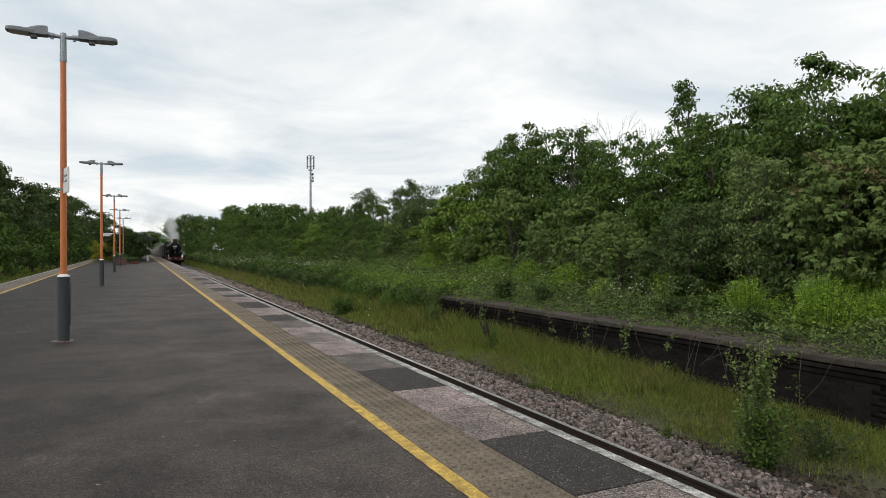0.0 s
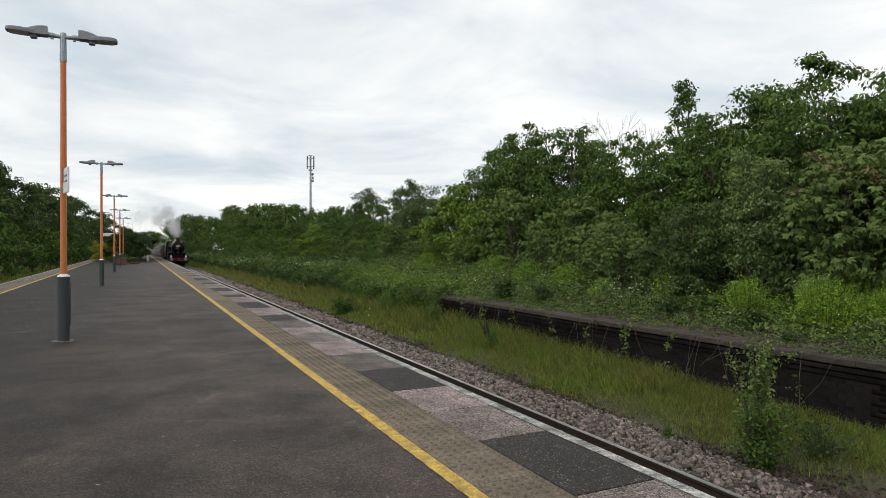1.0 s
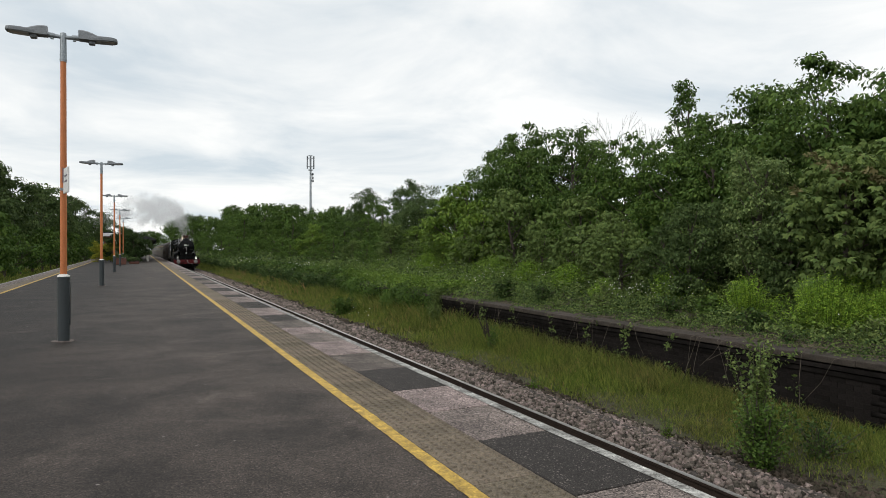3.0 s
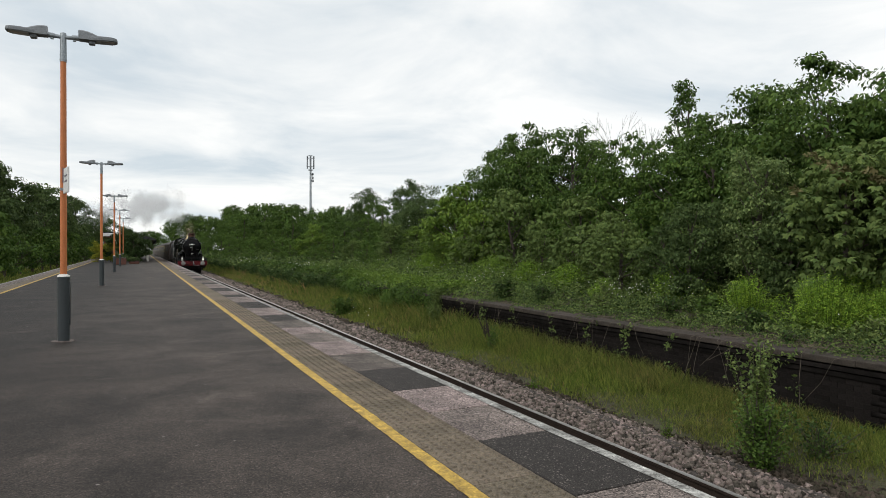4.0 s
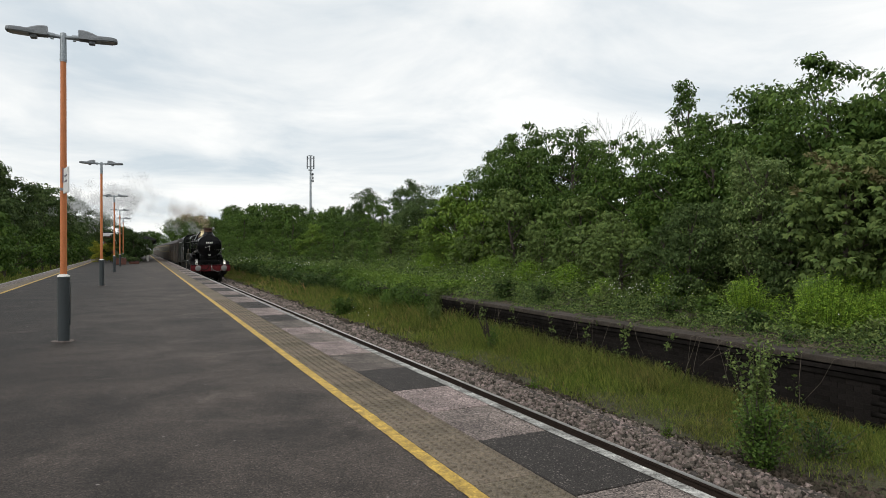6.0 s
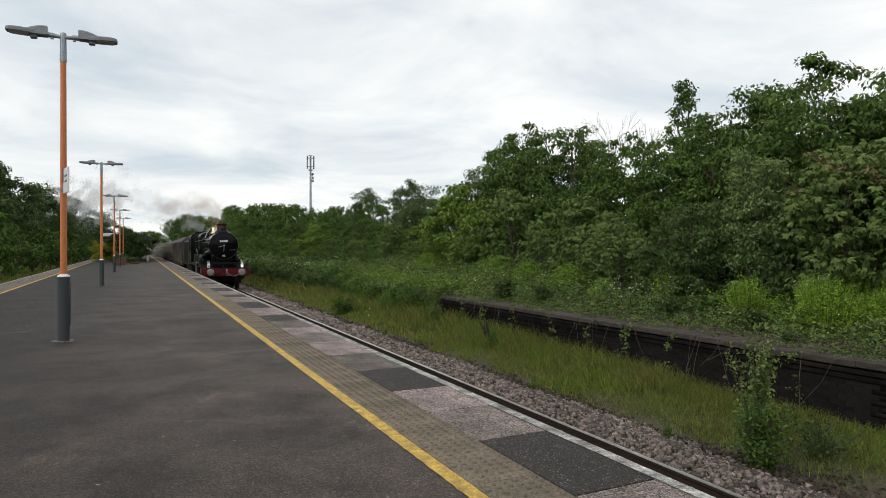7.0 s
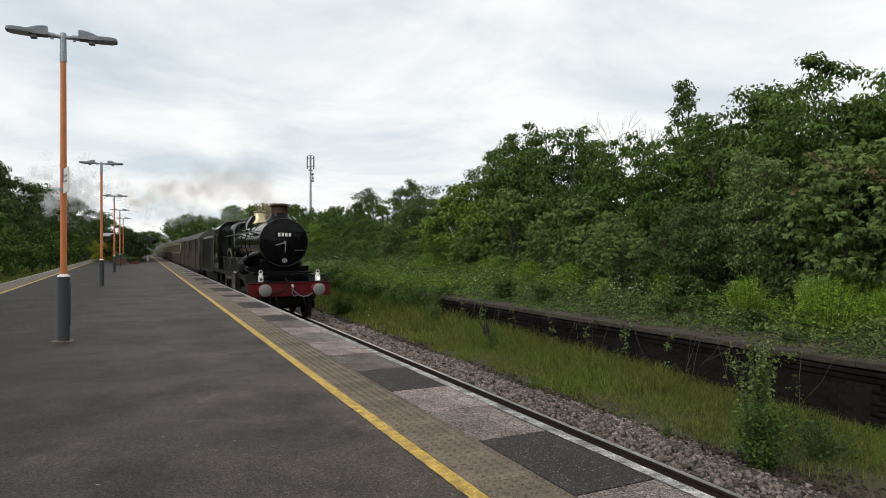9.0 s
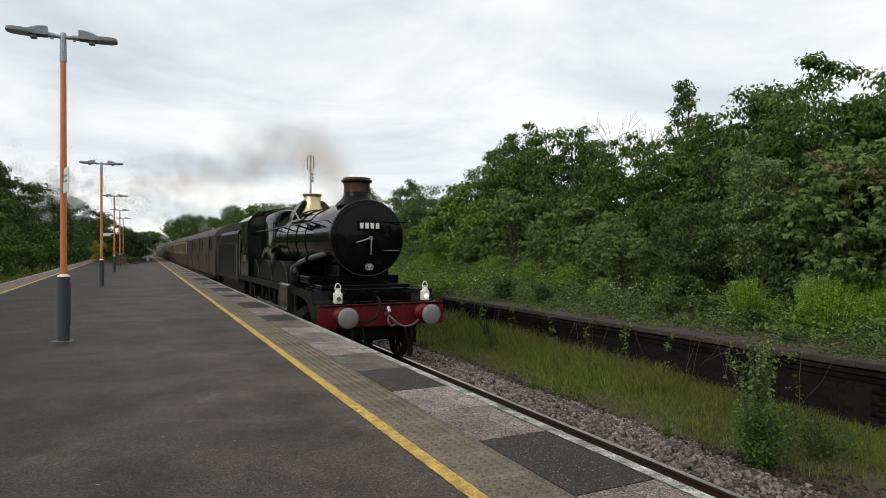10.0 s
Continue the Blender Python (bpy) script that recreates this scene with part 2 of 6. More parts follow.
coach_maroon = material("coach_brown", (0.050, 0.039, 0.032), (0.032, 0.025, 0.021), rough=0.45, scale=1.2, fine=20, bump=0.02, spec=0.15)
coach_cream = material("coach_cream", (0.33, 0.26, 0.13), (0.25, 0.195, 0.095), rough=0.5, scale=1.2, fine=20, bump=0.02, spec=0.12)
coach_choc = material("coach_chocolate", (0.046, 0.033, 0.026), (0.03, 0.022, 0.018), rough=0.45, scale=1.2, fine=20, bump=0.02, spec=0.2)
coach_roof = material("coach_roof", (0.085, 0.08, 0.075), (0.05, 0.047, 0.044), rough=0.8, scale=1.5, spec=0.2)
coach_glass = material("coach_window_glass", (0.012, 0.014, 0.015), (0.02, 0.02, 0.02), rough=0.3, scale=2, bump=0, spec=0.03)
bark = material("bark", (0.075, 0.062, 0.048), (0.035, 0.030, 0.024), rough=0.95, scale=5, fine=30, bump=0.8)
twig = material("dead_twig", (0.10, 0.082, 0.062), (0.07, 0.058, 0.045), rough=0.95, scale=5, fine=30)
leaf_dark = leaf("sycamore_leaf", (0.094, 0.158, 0.034), (0.032, 0.060, 0.014), 0.30)
leaf_belt = leaf("belt_leaf", (0.092, 0.138, 0.044), (0.027, 0.046, 0.016), 0.3)
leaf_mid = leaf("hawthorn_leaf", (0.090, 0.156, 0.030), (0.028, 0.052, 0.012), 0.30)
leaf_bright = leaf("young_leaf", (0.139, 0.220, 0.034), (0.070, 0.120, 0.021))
leaf_grey = leaf("willow_leaf", (0.092, 0.140, 0.046), (0.036, 0.060, 0.020))
leaf_bramble = leaf("bramble_leaf", (0.157, 0.218, 0.063), (0.056, 0.084, 0.023), spread=0.34)
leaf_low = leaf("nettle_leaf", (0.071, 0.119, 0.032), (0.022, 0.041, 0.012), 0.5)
leaf_lime = leaf("goldenrod_leaf", (0.215, 0.345, 0.038), (0.135, 0.24, 0.03))
leaf_birch = leaf("birch_leaf", (0.166, 0.230, 0.078), (0.088, 0.132, 0.045), 0.3)
leaf_russet = leaf("young_sycamore_tip", (0.21, 0.190, 0.085), (0.13, 0.130, 0.056))
leaf_sapling = leaf("sapling_leaf", (0.124, 0.180, 0.050), (0.056, 0.086, 0.025))
leaf_shrub = leaf("clipped_shrub_leaf", (0.045, 0.075, 0.020), (0.022, 0.040, 0.012))
leaf_yellow = leaf("golden_shrub_leaf", (0.26, 0.27, 0.03), (0.15, 0.18, 0.025))
grass_mat = material("meadow_grass", (0.148, 0.202, 0.040), (0.160, 0.158, 0.052), rough=0.8, scale=0.7, fine=9, bump=0, amount=0.8, spread=0.55, leafy=0.4, island=True, spec=0.05)
grass_dry = material("dry_grass", (0.32, 0.22, 0.10), (0.22, 0.14, 0.06), rough=0.8, scale=2, fine=9, bump=0, spread=0.4, leafy=0.3, island=True, spec=0.05)
spike_purple = material("dock_spike", (0.050, 0.036, 0.042), (0.028, 0.020, 0.022), rough=0.9, scale=9, fine=40, bump=0.2, spec=0.1)
flower = material("white_flower", (0.80, 0.80, 0.76), (0.6, 0.6, 0.55), rough=0.6, scale=20, bump=0, spread=0.1, island=True)
brick_red = material("planter_brick", (0.165, 0.068, 0.050), (0.10, 0.045, 0.035), rough=0.85, scale=8, fine=40)
roof_tile = material("dark_roof", (0.030, 0.030, 0.032), (0.018, 0.018, 0.019), rough=0.7, scale=3)
steam_white = material("steam", (0.86, 0.86, 0.87), (0.80, 0.80, 0.81), rough=1.0, scale=2, fine_amount=0.02, bump=0, leafy=0.5, spec=0.0)
smoke_brown = material("smoke", (0.60, 0.44, 0.33), (0.50, 0.36, 0.27), rough=1.0, scale=2, fine_amount=0.05, bump=0, leafy=0.5, spec=0.0)


# ---- mesh tools ----
def part(name, bm, mat, parent=None, label="", smooth=False):
    """Links a bmesh as one mesh object under a thing or a part."""
    me = bpy.data.meshes.new(name)
    bm.normal_update()
    bm.to_mesh(me)
    bm.free()
    for m in (mat if isinstance(mat, (list, tuple)) else [mat]):
        me.materials.append(m)
    if smooth:
        me.shade_smooth()
        me.set_sharp_from_angle(angle=radians(38))
    ob = new(name, me)
    ob.parent = parent
    if label:
        ob["label"] = label
    return ob


def shared(name, me, parent, m=None):
    ob = new(name, me)
    ob.parent = parent
    if m is not None:
        ob.matrix_basis = m
    return ob


def box(bm, x0, x1, y0, y1, z0, z1, bevel=0.0, mat=0):
    r = bmesh.ops.create_cube(bm, size=1.0, matrix=Matrix.LocRotScale(((x0 + x1) / 2, (y0 + y1) / 2, (z0 + z1) / 2), None, (abs(x1 - x0), abs(y1 - y0), abs(z1 - z0))))
    faces = {f for v in r["verts"] for f in v.link_faces}
    for f in faces:
        f.material_index = mat
    if bevel:
        edges = {e for v in r["verts"] for e in v.link_edges}
        bmesh.ops.bevel(bm, geom=list(edges), offset=bevel, segments=2, affect="EDGES", profile=0.5)
    return bm


def rod(bm, p, q, r0, r1=None, seg=10, mat=0):
    """A round bar from p to q."""
    p, q = Vector(p), Vector(q)
    d = q - p
    m = Matrix.Translation((p + q) / 2) @ d.to_track_quat("Z", "Y").to_matrix().to_4x4()
    r = bmesh.ops.create_cone(bm, cap_ends=True, segments=seg, radius1=r0, radius2=r0 if r1 is None else r1, depth=d.length, matrix=m)
    for f in {f for v in r["verts"] for f in v.link_faces}:
        f.material_index = mat
    return bm


def turned(bm, profile, m=Matrix(), seg=24, caps=True, mat=0):
    """A turned body: profile rows (radius, height) about z, placed by m."""
    rings = []
    for r, h in profile:
        rings.append([bm.verts.new(m @ Vector((r * math.cos(2 * math.pi * k / seg), r * math.sin(2 * math.pi * k / seg), h))) for k in range(seg)])
    for a, b in zip(rings, rings[1:]):
        for k in range(seg):
            f = bm.faces.new((a[k], a[(k + 1) % seg], b[(k + 1) % seg], b[k]))
            f.material_index = mat
    if caps:
        bm.faces.new(list(reversed(rings[0]))).material_index = mat
        bm.faces.new(rings[-1]).material_index = mat
    return bm


def loft(bm, sections, closed=True, caps=True):
    """Joins like sections (lists of points) into one skin."""
    rings = [[bm.verts.new(p) for p in s] for s in sections]
    n = len(rings[0])
    for a, b in zip(rings, rings[1:]):
        for k in range(n if closed else n - 1):
            bm.faces.new((a[k], a[(k + 1) % n], b[(k + 1) % n], b[k]))
    if caps:
        bm.faces.new(list(reversed(rings[0])))
        bm.faces.new(rings[-1])
    return bm


def bent(bm, points, radius, seg=8, ends=None):
    """A pipe along points; ends: radius at the far end."""
    pts = [Vector(p) for p in points]
    sections = []
    for i, p in enumerate(pts):
        d = (pts[min(i + 1, len(pts) - 1)] - pts[max(i - 1, 0)]).normalized()
        a = d.orthogonal().normalized() if i == 0 else (sections_a - d * sections_a.dot(d)).normalized()
        sections_a = a
        b = d.cross(a)
        r = radius if ends is None else radius + (ends - radius) * i / (len(pts) - 1)
        sections.append([p + (a * math.cos(2 * math.pi * k / seg) + b * math.sin(2 * math.pi * k / seg)) * r for k in range(seg)])
    return loft(bm, sections)


def raw(name, verts, faces, mat, parent=None):
    """A mesh object from number arrays: verts (n, 3), faces (m, k)."""
    me = raw_mesh(name, verts, faces, mat)
    ob = new(name, me)
    ob.parent = parent
    return ob


def raw_mesh(name, verts, faces, mat):
    me = bpy.data.meshes.new(name)
    verts, faces = np.asarray(verts, dtype=np.float32), np.asarray(faces, dtype=np.int32)
    k = faces.shape[1]
    me.vertices.add(len(verts))
    me.vertices.foreach_set("co", verts.ravel())
    me.loops.add(faces.size)
    me.loops.foreach_set("vertex_index", faces.ravel())
    me.polygons.add(len(faces))
    me.polygons.foreach_set("loop_start", np.arange(len(faces), dtype=np.int32) * k)
    me.update(calc_edges=True)
    me.materials.append(mat)
    return me


RNG = np.random.default_rng(7)


def unit(v):
    return v / np.maximum(np.linalg.norm(v, axis=1, keepdims=True), 1e-9)


def leaves(centres, size, up=0.6, droop=0.15, shape="oval", rng=None, aim=None, mean=None):
    """Leaf blades at the centres: folded along the midrib, tilted at random about a mean that looks up. Returns verts, faces."""
    rng = RNG if rng is None else rng
    n = len(centres)
    normal = unit(rng.normal(size=(n, 3)) * (1 - up) + (np.array([0, 0, up]) if mean is None else mean * up))
    along = rng.normal(size=(n, 3)) if aim is None else aim + rng.normal(size=(n, 3)) * 0.35
    along = unit(along - normal * (along * normal).sum(1, keepdims=True))
    side = np.cross(normal, along)
    s = (size * rng.uniform(0.65, 1.3, size=n))[:, None]
    if shape == "oval":
        table = [(-0.5, 0, 0), (0.0, -0.30, 0.06), (0.55, 0, -droop), (0.0, 0.30, 0.06)]
        quads = [(0, 1, 2, 3)]
    elif shape == "narrow":
        table = [(-0.5, 0, 0), (0.0, -0.11, 0.03), (0.6, 0, -droop), (0.0, 0.11, 0.03)]
        quads = [(0, 1, 2, 3)]
    else:  # palmate, five lobes in three blades
        table = [(-0.42, 0, 0), (0.05, -0.22, 0.02), (0.56, 0, -droop), (0.05, 0.22, 0.02),
                 (-0.36, -0.04, 0), (-0.16, -0.40, 0.0), (0.24, -0.52, -droop * 0.7), (0.12, -0.14, 0.02),
                 (-0.36, 0.04, 0), (0.12, 0.14, 0.02), (0.24, 0.52, -droop * 0.7), (-0.16, 0.40, 0.0)]
        quads = [(0, 1, 2, 3), (4, 5, 6, 7), (8, 9, 10, 11)]
    k = len(table)
    v = np.empty((n, k, 3))
    for i, (a, b, c) in enumerate(table):
        v[:, i] = centres + s * (along * a + side * b + normal * c)
    f = (np.arange(n)[:, None, None] * k + np.array(quads)[None]).reshape(-1, 4)
    return v.reshape(-1, 3), f


def clump_points(centres, radii, count, flat=0.6, rng=None):
    """count points round each centre, thicker towards the shell."""
    rng = RNG if rng is None else rng
    d = unit(rng.normal(size=(len(centres), count, 3)).reshape(-1, 3)).reshape(len(centres), count, 3)
    r = rng.uniform(0.1, 1.0, size=(len(centres), count, 1)) ** 0.72
    d[..., 2] *= flat
    return (np.asarray(centres)[:, None] + d * r * np.asarray(radii)[:, None, None]).reshape(-1, 3)


# ---- ground, platforms and track ----
def strip(name, x0, x1, y0, y1, z0, z1, mat, bevel=0.0, label="", category=""):
    ob = part(name, box(bmesh.new(), x0, x1, y0, y1, z0, z1, bevel), mat)
    return tagged(ob, label, category, kind="structure")


def left_edge(y):
    """The island platform widens away from here: x of its other edge."""
    return -4.72 - 0.0195 * y


def sheet(name, xs, ys, height, mat, label, category):
    """A ground sheet on a grid with a height for each point."""
    bm = bmesh.new()
    rows = [[bm.verts.new((x, y, height(x, y))) for x in xs] for y in ys]
    for a, b in zip(rows, rows[1:]):
        for k in range(len(xs) - 1):
            bm.faces.new((a[k], a[k + 1], b[k + 1], b[k]))
    return tagged(part(name, bm, mat, smooth=True), label, category, kind="structure")


def ground_height(x, y):
    n = 0.05 * noise.noise((x * 0.6, y * 0.6, 0))
    if 5.9 < x < OLD + 0.2:
        return -1.20 + 0.10 * min(1, max(0, (x - 6.2) / 1.5)) + n
    if x >= OLD + 0.2 and x < 60:
        return -1.3
    return -1.35


GXS = [-3000, -400, -90, -40, -20, -8, 2.0, 5.9, 6.2, 6.6, 7.0, 7.4, 7.8, 8.2, 8.6, 9.0, 20, 60, 300, 3000]
GYS = [-600, -60, -10] + [-2 + 0.8 * k for k in range(60)] + [50 + 4 * k for k in range(30)] + [200, 400, 1000, 4000]
sheet("ground", GXS, GYS, ground_height, soil, "dark soil and rough ground under grass and trees", "ground")
strip("ballast_bed", 2.2, 6.25, -30, 420, -1.30, -1.09, ballast_bed, label="grey-brown stone ballast bed of the running line", category="track bed")


def platform():
    bm = bmesh.new()
    n = 24
    ys = [-30 + k * (190 + 30) / n for k in range(n + 1)]
    loft(bm, [[(1.7865, y, 0), (left_edge(y) + 0.55, y, 0), (left_edge(y) + 0.55, y, -1.3), (1.7865, y, -1.3)] for y in ys])
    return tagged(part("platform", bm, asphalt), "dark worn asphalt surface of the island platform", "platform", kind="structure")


platform_ob = platform()
strip("platform_wall", 1.80, EDGE - 0.10, -30, 190, -1.3, -0.12, grey_edge, label="grimy brick platform wall above the track", category="wall")
line = tagged(new("yellow_line"), "worn yellow safety line painted on the asphalt", "marking", kind="structure")


def wavy_line(parent):
    """The painted line runs a little unevenly at its edges."""
    bm = bmesh.new()
    prev = None
    for k in range(700):
        y = -5 + k * 0.06 if k < 400 else 19 + (k - 400) * 0.52
        w0 = 0.006 * noise.noise((y * 1.3, 1.0, 0)) + 0.012 * noise.noise((y * 13, 7.0, 0))
        w1 = 0.006 * noise.noise((y * 1.1, 4.0, 0)) + 0.010 * noise.noise((y * 13, 9.0, 0))
        row = [bm.verts.new((1.672 + w0, y, 0.0045)), bm.verts.new((1.776 + w1, y, 0.0045))]
        if prev:
            bm.faces.new((prev[0], prev[1], row[1], row[0]))
        prev = row
    return part("paint", bm, yellow, parent)


wavy_line(line)


def other_side():
    """Edge strips along the island's other face."""
    for name, a, b, z, mat, label in (("pavement_edge_left", 0.0, 0.56, -0.004, concrete_slab, "pale concrete edge slabs of the far platform face"),
                                      ("pavement_tactile_left", 0.565, 0.975, 0.004, tactile, "buff paving along the far platform face"),
                                      ("yellow_line_left", 0.98, 1.08, 0.005, yellow, "yellow safety line along the far platform face"),
                                      ("white_line_left", 0.0, 0.10, 0.004, white, "white line on the far platform edge")):
        bm = bmesh.new()
        ys = [-30, 20, 60, 110, 190]
        loft(bm, [[(left_edge(y) + a, y, z - 0.3 if a == 0 else z - 0.004), (left_edge(y) + b, y, z - 0.004), (left_edge(y) + b, y, z), (left_edge(y) + a, y, z)] for y in ys])
        tagged(part(name, bm, mat), label, "platform edge", kind="structure")


other_side()


def rail(x, name):
    """A flat-bottomed rail, 0.16 high, with a bright running head."""
    ob = tagged(new(name), "rusty steel running rail with a polished head", "rail", kind="structure")
    outline = [(-0.07, -0.158), (0.07, -0.158), (0.07, -0.148), (0.012, -0.125), (0.012, -0.045), (0.036, -0.03), (0.036, -0.004), (-0.036, -0.004), (-0.036, -0.03), (-0.012, -0.045), (-0.012, -0.125), (-0.07, -0.148)]
    bm = bmesh.new()
    loft(bm, [[(x + a, y, RAIL + b) for a, b in outline] for y in (-30, 420)])
    part("rail_web", bm, rail_side, ob)
    part("rail_head", box(bmesh.new(), x - 0.033, x + 0.033, -30, 420, RAIL - 0.004, RAIL), rail_top, ob)


rail(TRACK - 0.7525, "rail_near")
rail(TRACK + 0.7525, "rail_far")


def sleepers():
    bm = bmesh.new()
    box(bm, -1.25, 1.25, -0.13, 0.13, -0.2, 0.0, 0.02)
    first = None
    for k in range(130):
        m = pose(TRACK, -4 + k * 0.65, RAIL - 0.16)
        if first is None:
            first = part("sleeper", bm, sleeper_mat)
            tagged(first, "weathered concrete sleeper half sunk in ballast", "sleeper", "sleepers of the line")
            first.matrix_basis = m
        else:
            copy_thing(first, m)


sleepers()


# ---- lamp columns ----
def lantern(parent, side):
    """A flat street-lantern head on a short arm, on one side of the column."""
    bm = bmesh.new()
    bent(bm, [(0.03 * side, 0, 4.715), (0.12 * side, 0, 4.72), (0.30 * side, 0, 4.73)], 0.030, 10)
    bent(bm, [(0.12 * side, 0, 4.721), (0.24 * side, 0, 4.729)], 0.040, 10)
    box(bm, side * 0.15 - 0.02, side * 0.15 + 0.02, -0.018, 0.018, 4.665, 4.69, 0.004)
    arm = part("arm", bm, galvanised, parent, smooth=True)
    outline = [(0.215, 0.045), (0.29, 0.068), (0.38, 0.095), (0.47, 0.112), (0.62, 0.117), (0.70, 0.108), (0.74, 0.077), (0.75, 0.036)]
    outline = outline + [(a, -b) for a, b in reversed(outline)]
    bm = bmesh.new()

    def ring(k, z, lift):
        return [(side * (0.50 + (a - 0.50) * k), b * k, z + lift * (a - 0.215)) for a, b in outline]
    loft(bm, [ring(0.94, 4.690, 0.04), ring(0.99, 4.697, 0.04), ring(1.0, 4.725, 0.04), ring(0.97, 4.752, 0.03), ring(0.86, 4.766, 0.02)])
    bmesh.ops.recalc_face_normals(bm, faces=bm.faces[:])
    head = part("lantern", bm, head_grey, parent)
    # the gear cover: a hump that is tall at the arm and runs out along the head
    bm = bmesh.new()
    hump = [(0.21, 0.845), (0.27, 0.848), (0.34, 0.836), (0.41, 0.812), (0.48, 0.782), (0.54, 0.766)]
    loft(bm, [[(side * a, -0.085 - 0.02 * k / 5, 4.70), (side * a, -0.075, 4.0 + z - 0.02), (side * a, -0.05, 4.0 + z),
               (side * a, 0.05, 4.0 + z), (side * a, 0.075, 4.0 + z - 0.02), (side * a, 0.085 + 0.02 * k / 5, 4.70)] for k, (a, z) in enumerate(hump)])
    bmesh.ops.recalc_face_normals(bm, faces=bm.faces[:])
    part("gear_cover", bm, head_grey, head)
    bm = bmesh.new()
    loft(bm, [[(side * a, b, z + 0.04 * (a - 0.215)) for a, b in ((0.45, -0.09), (0.67, -0.095), (0.705, -0.065), (0.705, 0.065), (0.67, 0.095), (0.45, 0.09))] for z in (4.684, 4.70)])
    bmesh.ops.recalc_face_normals(bm, faces=bm.faces[:])
    part("glass", bm, head_glass, head, "dull flat lantern glass")
    bm = bmesh.new()
    box(bm, side * 0.39 - 0.045, side * 0.39 + 0.045, -0.05, 0.05, 4.645, 4.71, 0.012)
    part("photocell", bm, head_grey, head)


def lamp_column():
    ob = tagged(new("lamp_column"), "orange lamp column with twin grey lanterns and dark base casing", "street lamp", "lamp columns along the platform")
    bm = bmesh.new()
    turned(bm, [(0.082, 0.0), (0.085, 0.96), (0.090, 0.965), (0.090, 1.0)], seg=20)
    box(bm, 0.072, 0.093, -0.030, 0.030, 0.25, 0.92, 0.005)
    base = part("base_casing", bm, post_base, ob, smooth=True)
    bm = bmesh.new()
    turned(bm, [(0.090, 1.0), (0.087, 1.012), (0.052, 1.04)], seg=20)
    part("collar", bm, lamp_white, base, "pale sloping collar", smooth=True)
    bm = bmesh.new()
    turned(bm, [(0.048, 1.03), (0.041, 4.36)], seg=16)
    part("shaft", bm, post_orange, ob, "orange painted steel shaft", smooth=True)
    bm = bmesh.new()
    turned(bm, [(0.048, 4.33), (0.043, 4.70), (0.043, 4.765), (0.036, 4.78)], seg=16)
    turned(bm, [(0.052, 4.35), (0.052, 4.37)], seg=16)
    turned(bm, [(0.051, 4.43), (0.051, 4.445)], seg=16)
    part("spigot", bm, galvanised, ob, smooth=True)
    for side in (-1, 1):
        lantern(ob, side)
    bm = bmesh.new()
    for k in range(7):
        a = k * 2 * math.pi / 7
        box(bm, 0.12 * math.cos(a) - 0.05, 0.12 * math.cos(a) + 0.05, 0.12 * math.sin(a) - 0.04, 0.12 * math.sin(a) + 0.04, -0.001, 0.006 + 0.004 * (k % 3))
    part("footing_mortar", bm, concrete_slab, ob)
    return ob


column = lamp_column()
column.matrix_basis = pose(-1.105, 11.30, 0, 0, 0, -1)
for x, y in ((-1.45, 27.9), (-1.60, 44.4), (-1.74, 60.0), (-1.88, 75.5)):
    copy_thing(column, pose(x, y, 0, 0, 0, -1) @ Matrix.Scale(1.015, 4))


def platform_sign(x, y, turn):
    """A small sign that stands out from the lamp column."""
    ob = tagged(new("platform_sign"), "small white platform sign with a dark strip on the lamp column", "sign")
    bm = bmesh.new()
    box(bm, 0.06, 0.50, -0.012, 0.012, 2.28, 2.66, 0.006)
    part("panel", bm, sign_white, ob)
    bm = bmesh.new()
    box(bm, 0.03, 0.10, -0.02, 0.02, 2.45, 2.68, 0.004)
    part("bracket_panel", bm, sign_purple, ob, "dark purple bracket panel")
    bm = bmesh.new()
    box(bm, 0.045, 0.07, -0.055, 0.055, 2.33, 2.37)
    part("clamp", bm, galvanised, ob)
    for k in range(2):
        bm = bmesh.new()
        box(bm, 0.20, 0.44, -0.0145, -0.012, 2.44 + 0.08 * k, 2.47 + 0.08 * k)
        part("lettering_bar", bm, sign_purple, ob)
    ob.matrix_basis = pose(x, y, 0, 0, 0, turn)


platform_sign(-1.105, 11.30, -77)

# ---- trees ----
def trunk_mesh(rng, height, radius, tips):
    """A tapered trunk with limbs that reach for the clumps."""
    bm = bmesh.new()
    lean = Vector((rng.uniform(-0.3, 0.3), rng.uniform(-0.3, 0.3), 0))
    stem = [lean * (k / 6) ** 2 + Vector((0.05 * math.sin(k * 2.1), 0.05 * math.cos(k * 1.7), height * 0.8 * k / 6)) for k in range(7)]
    bent(bm, stem, radius, 7, radius * 0.25)
    for tip in tips:
        tip = Vector(tip)
        t = min(0.85, max(0.2, tip.z / (height * 0.8) - 0.25))
        k = min(5, int(t * 6))
        p = stem[k].lerp(stem[k + 1], t * 6 - k)
        mid = p.lerp(tip, 0.5) + Vector((0, 0, -0.12 * (tip - p).length))
        bent(bm, [p, mid, tip], radius * 0.34 * (1 - 0.5 * t), 5, 0.012)
    return bm


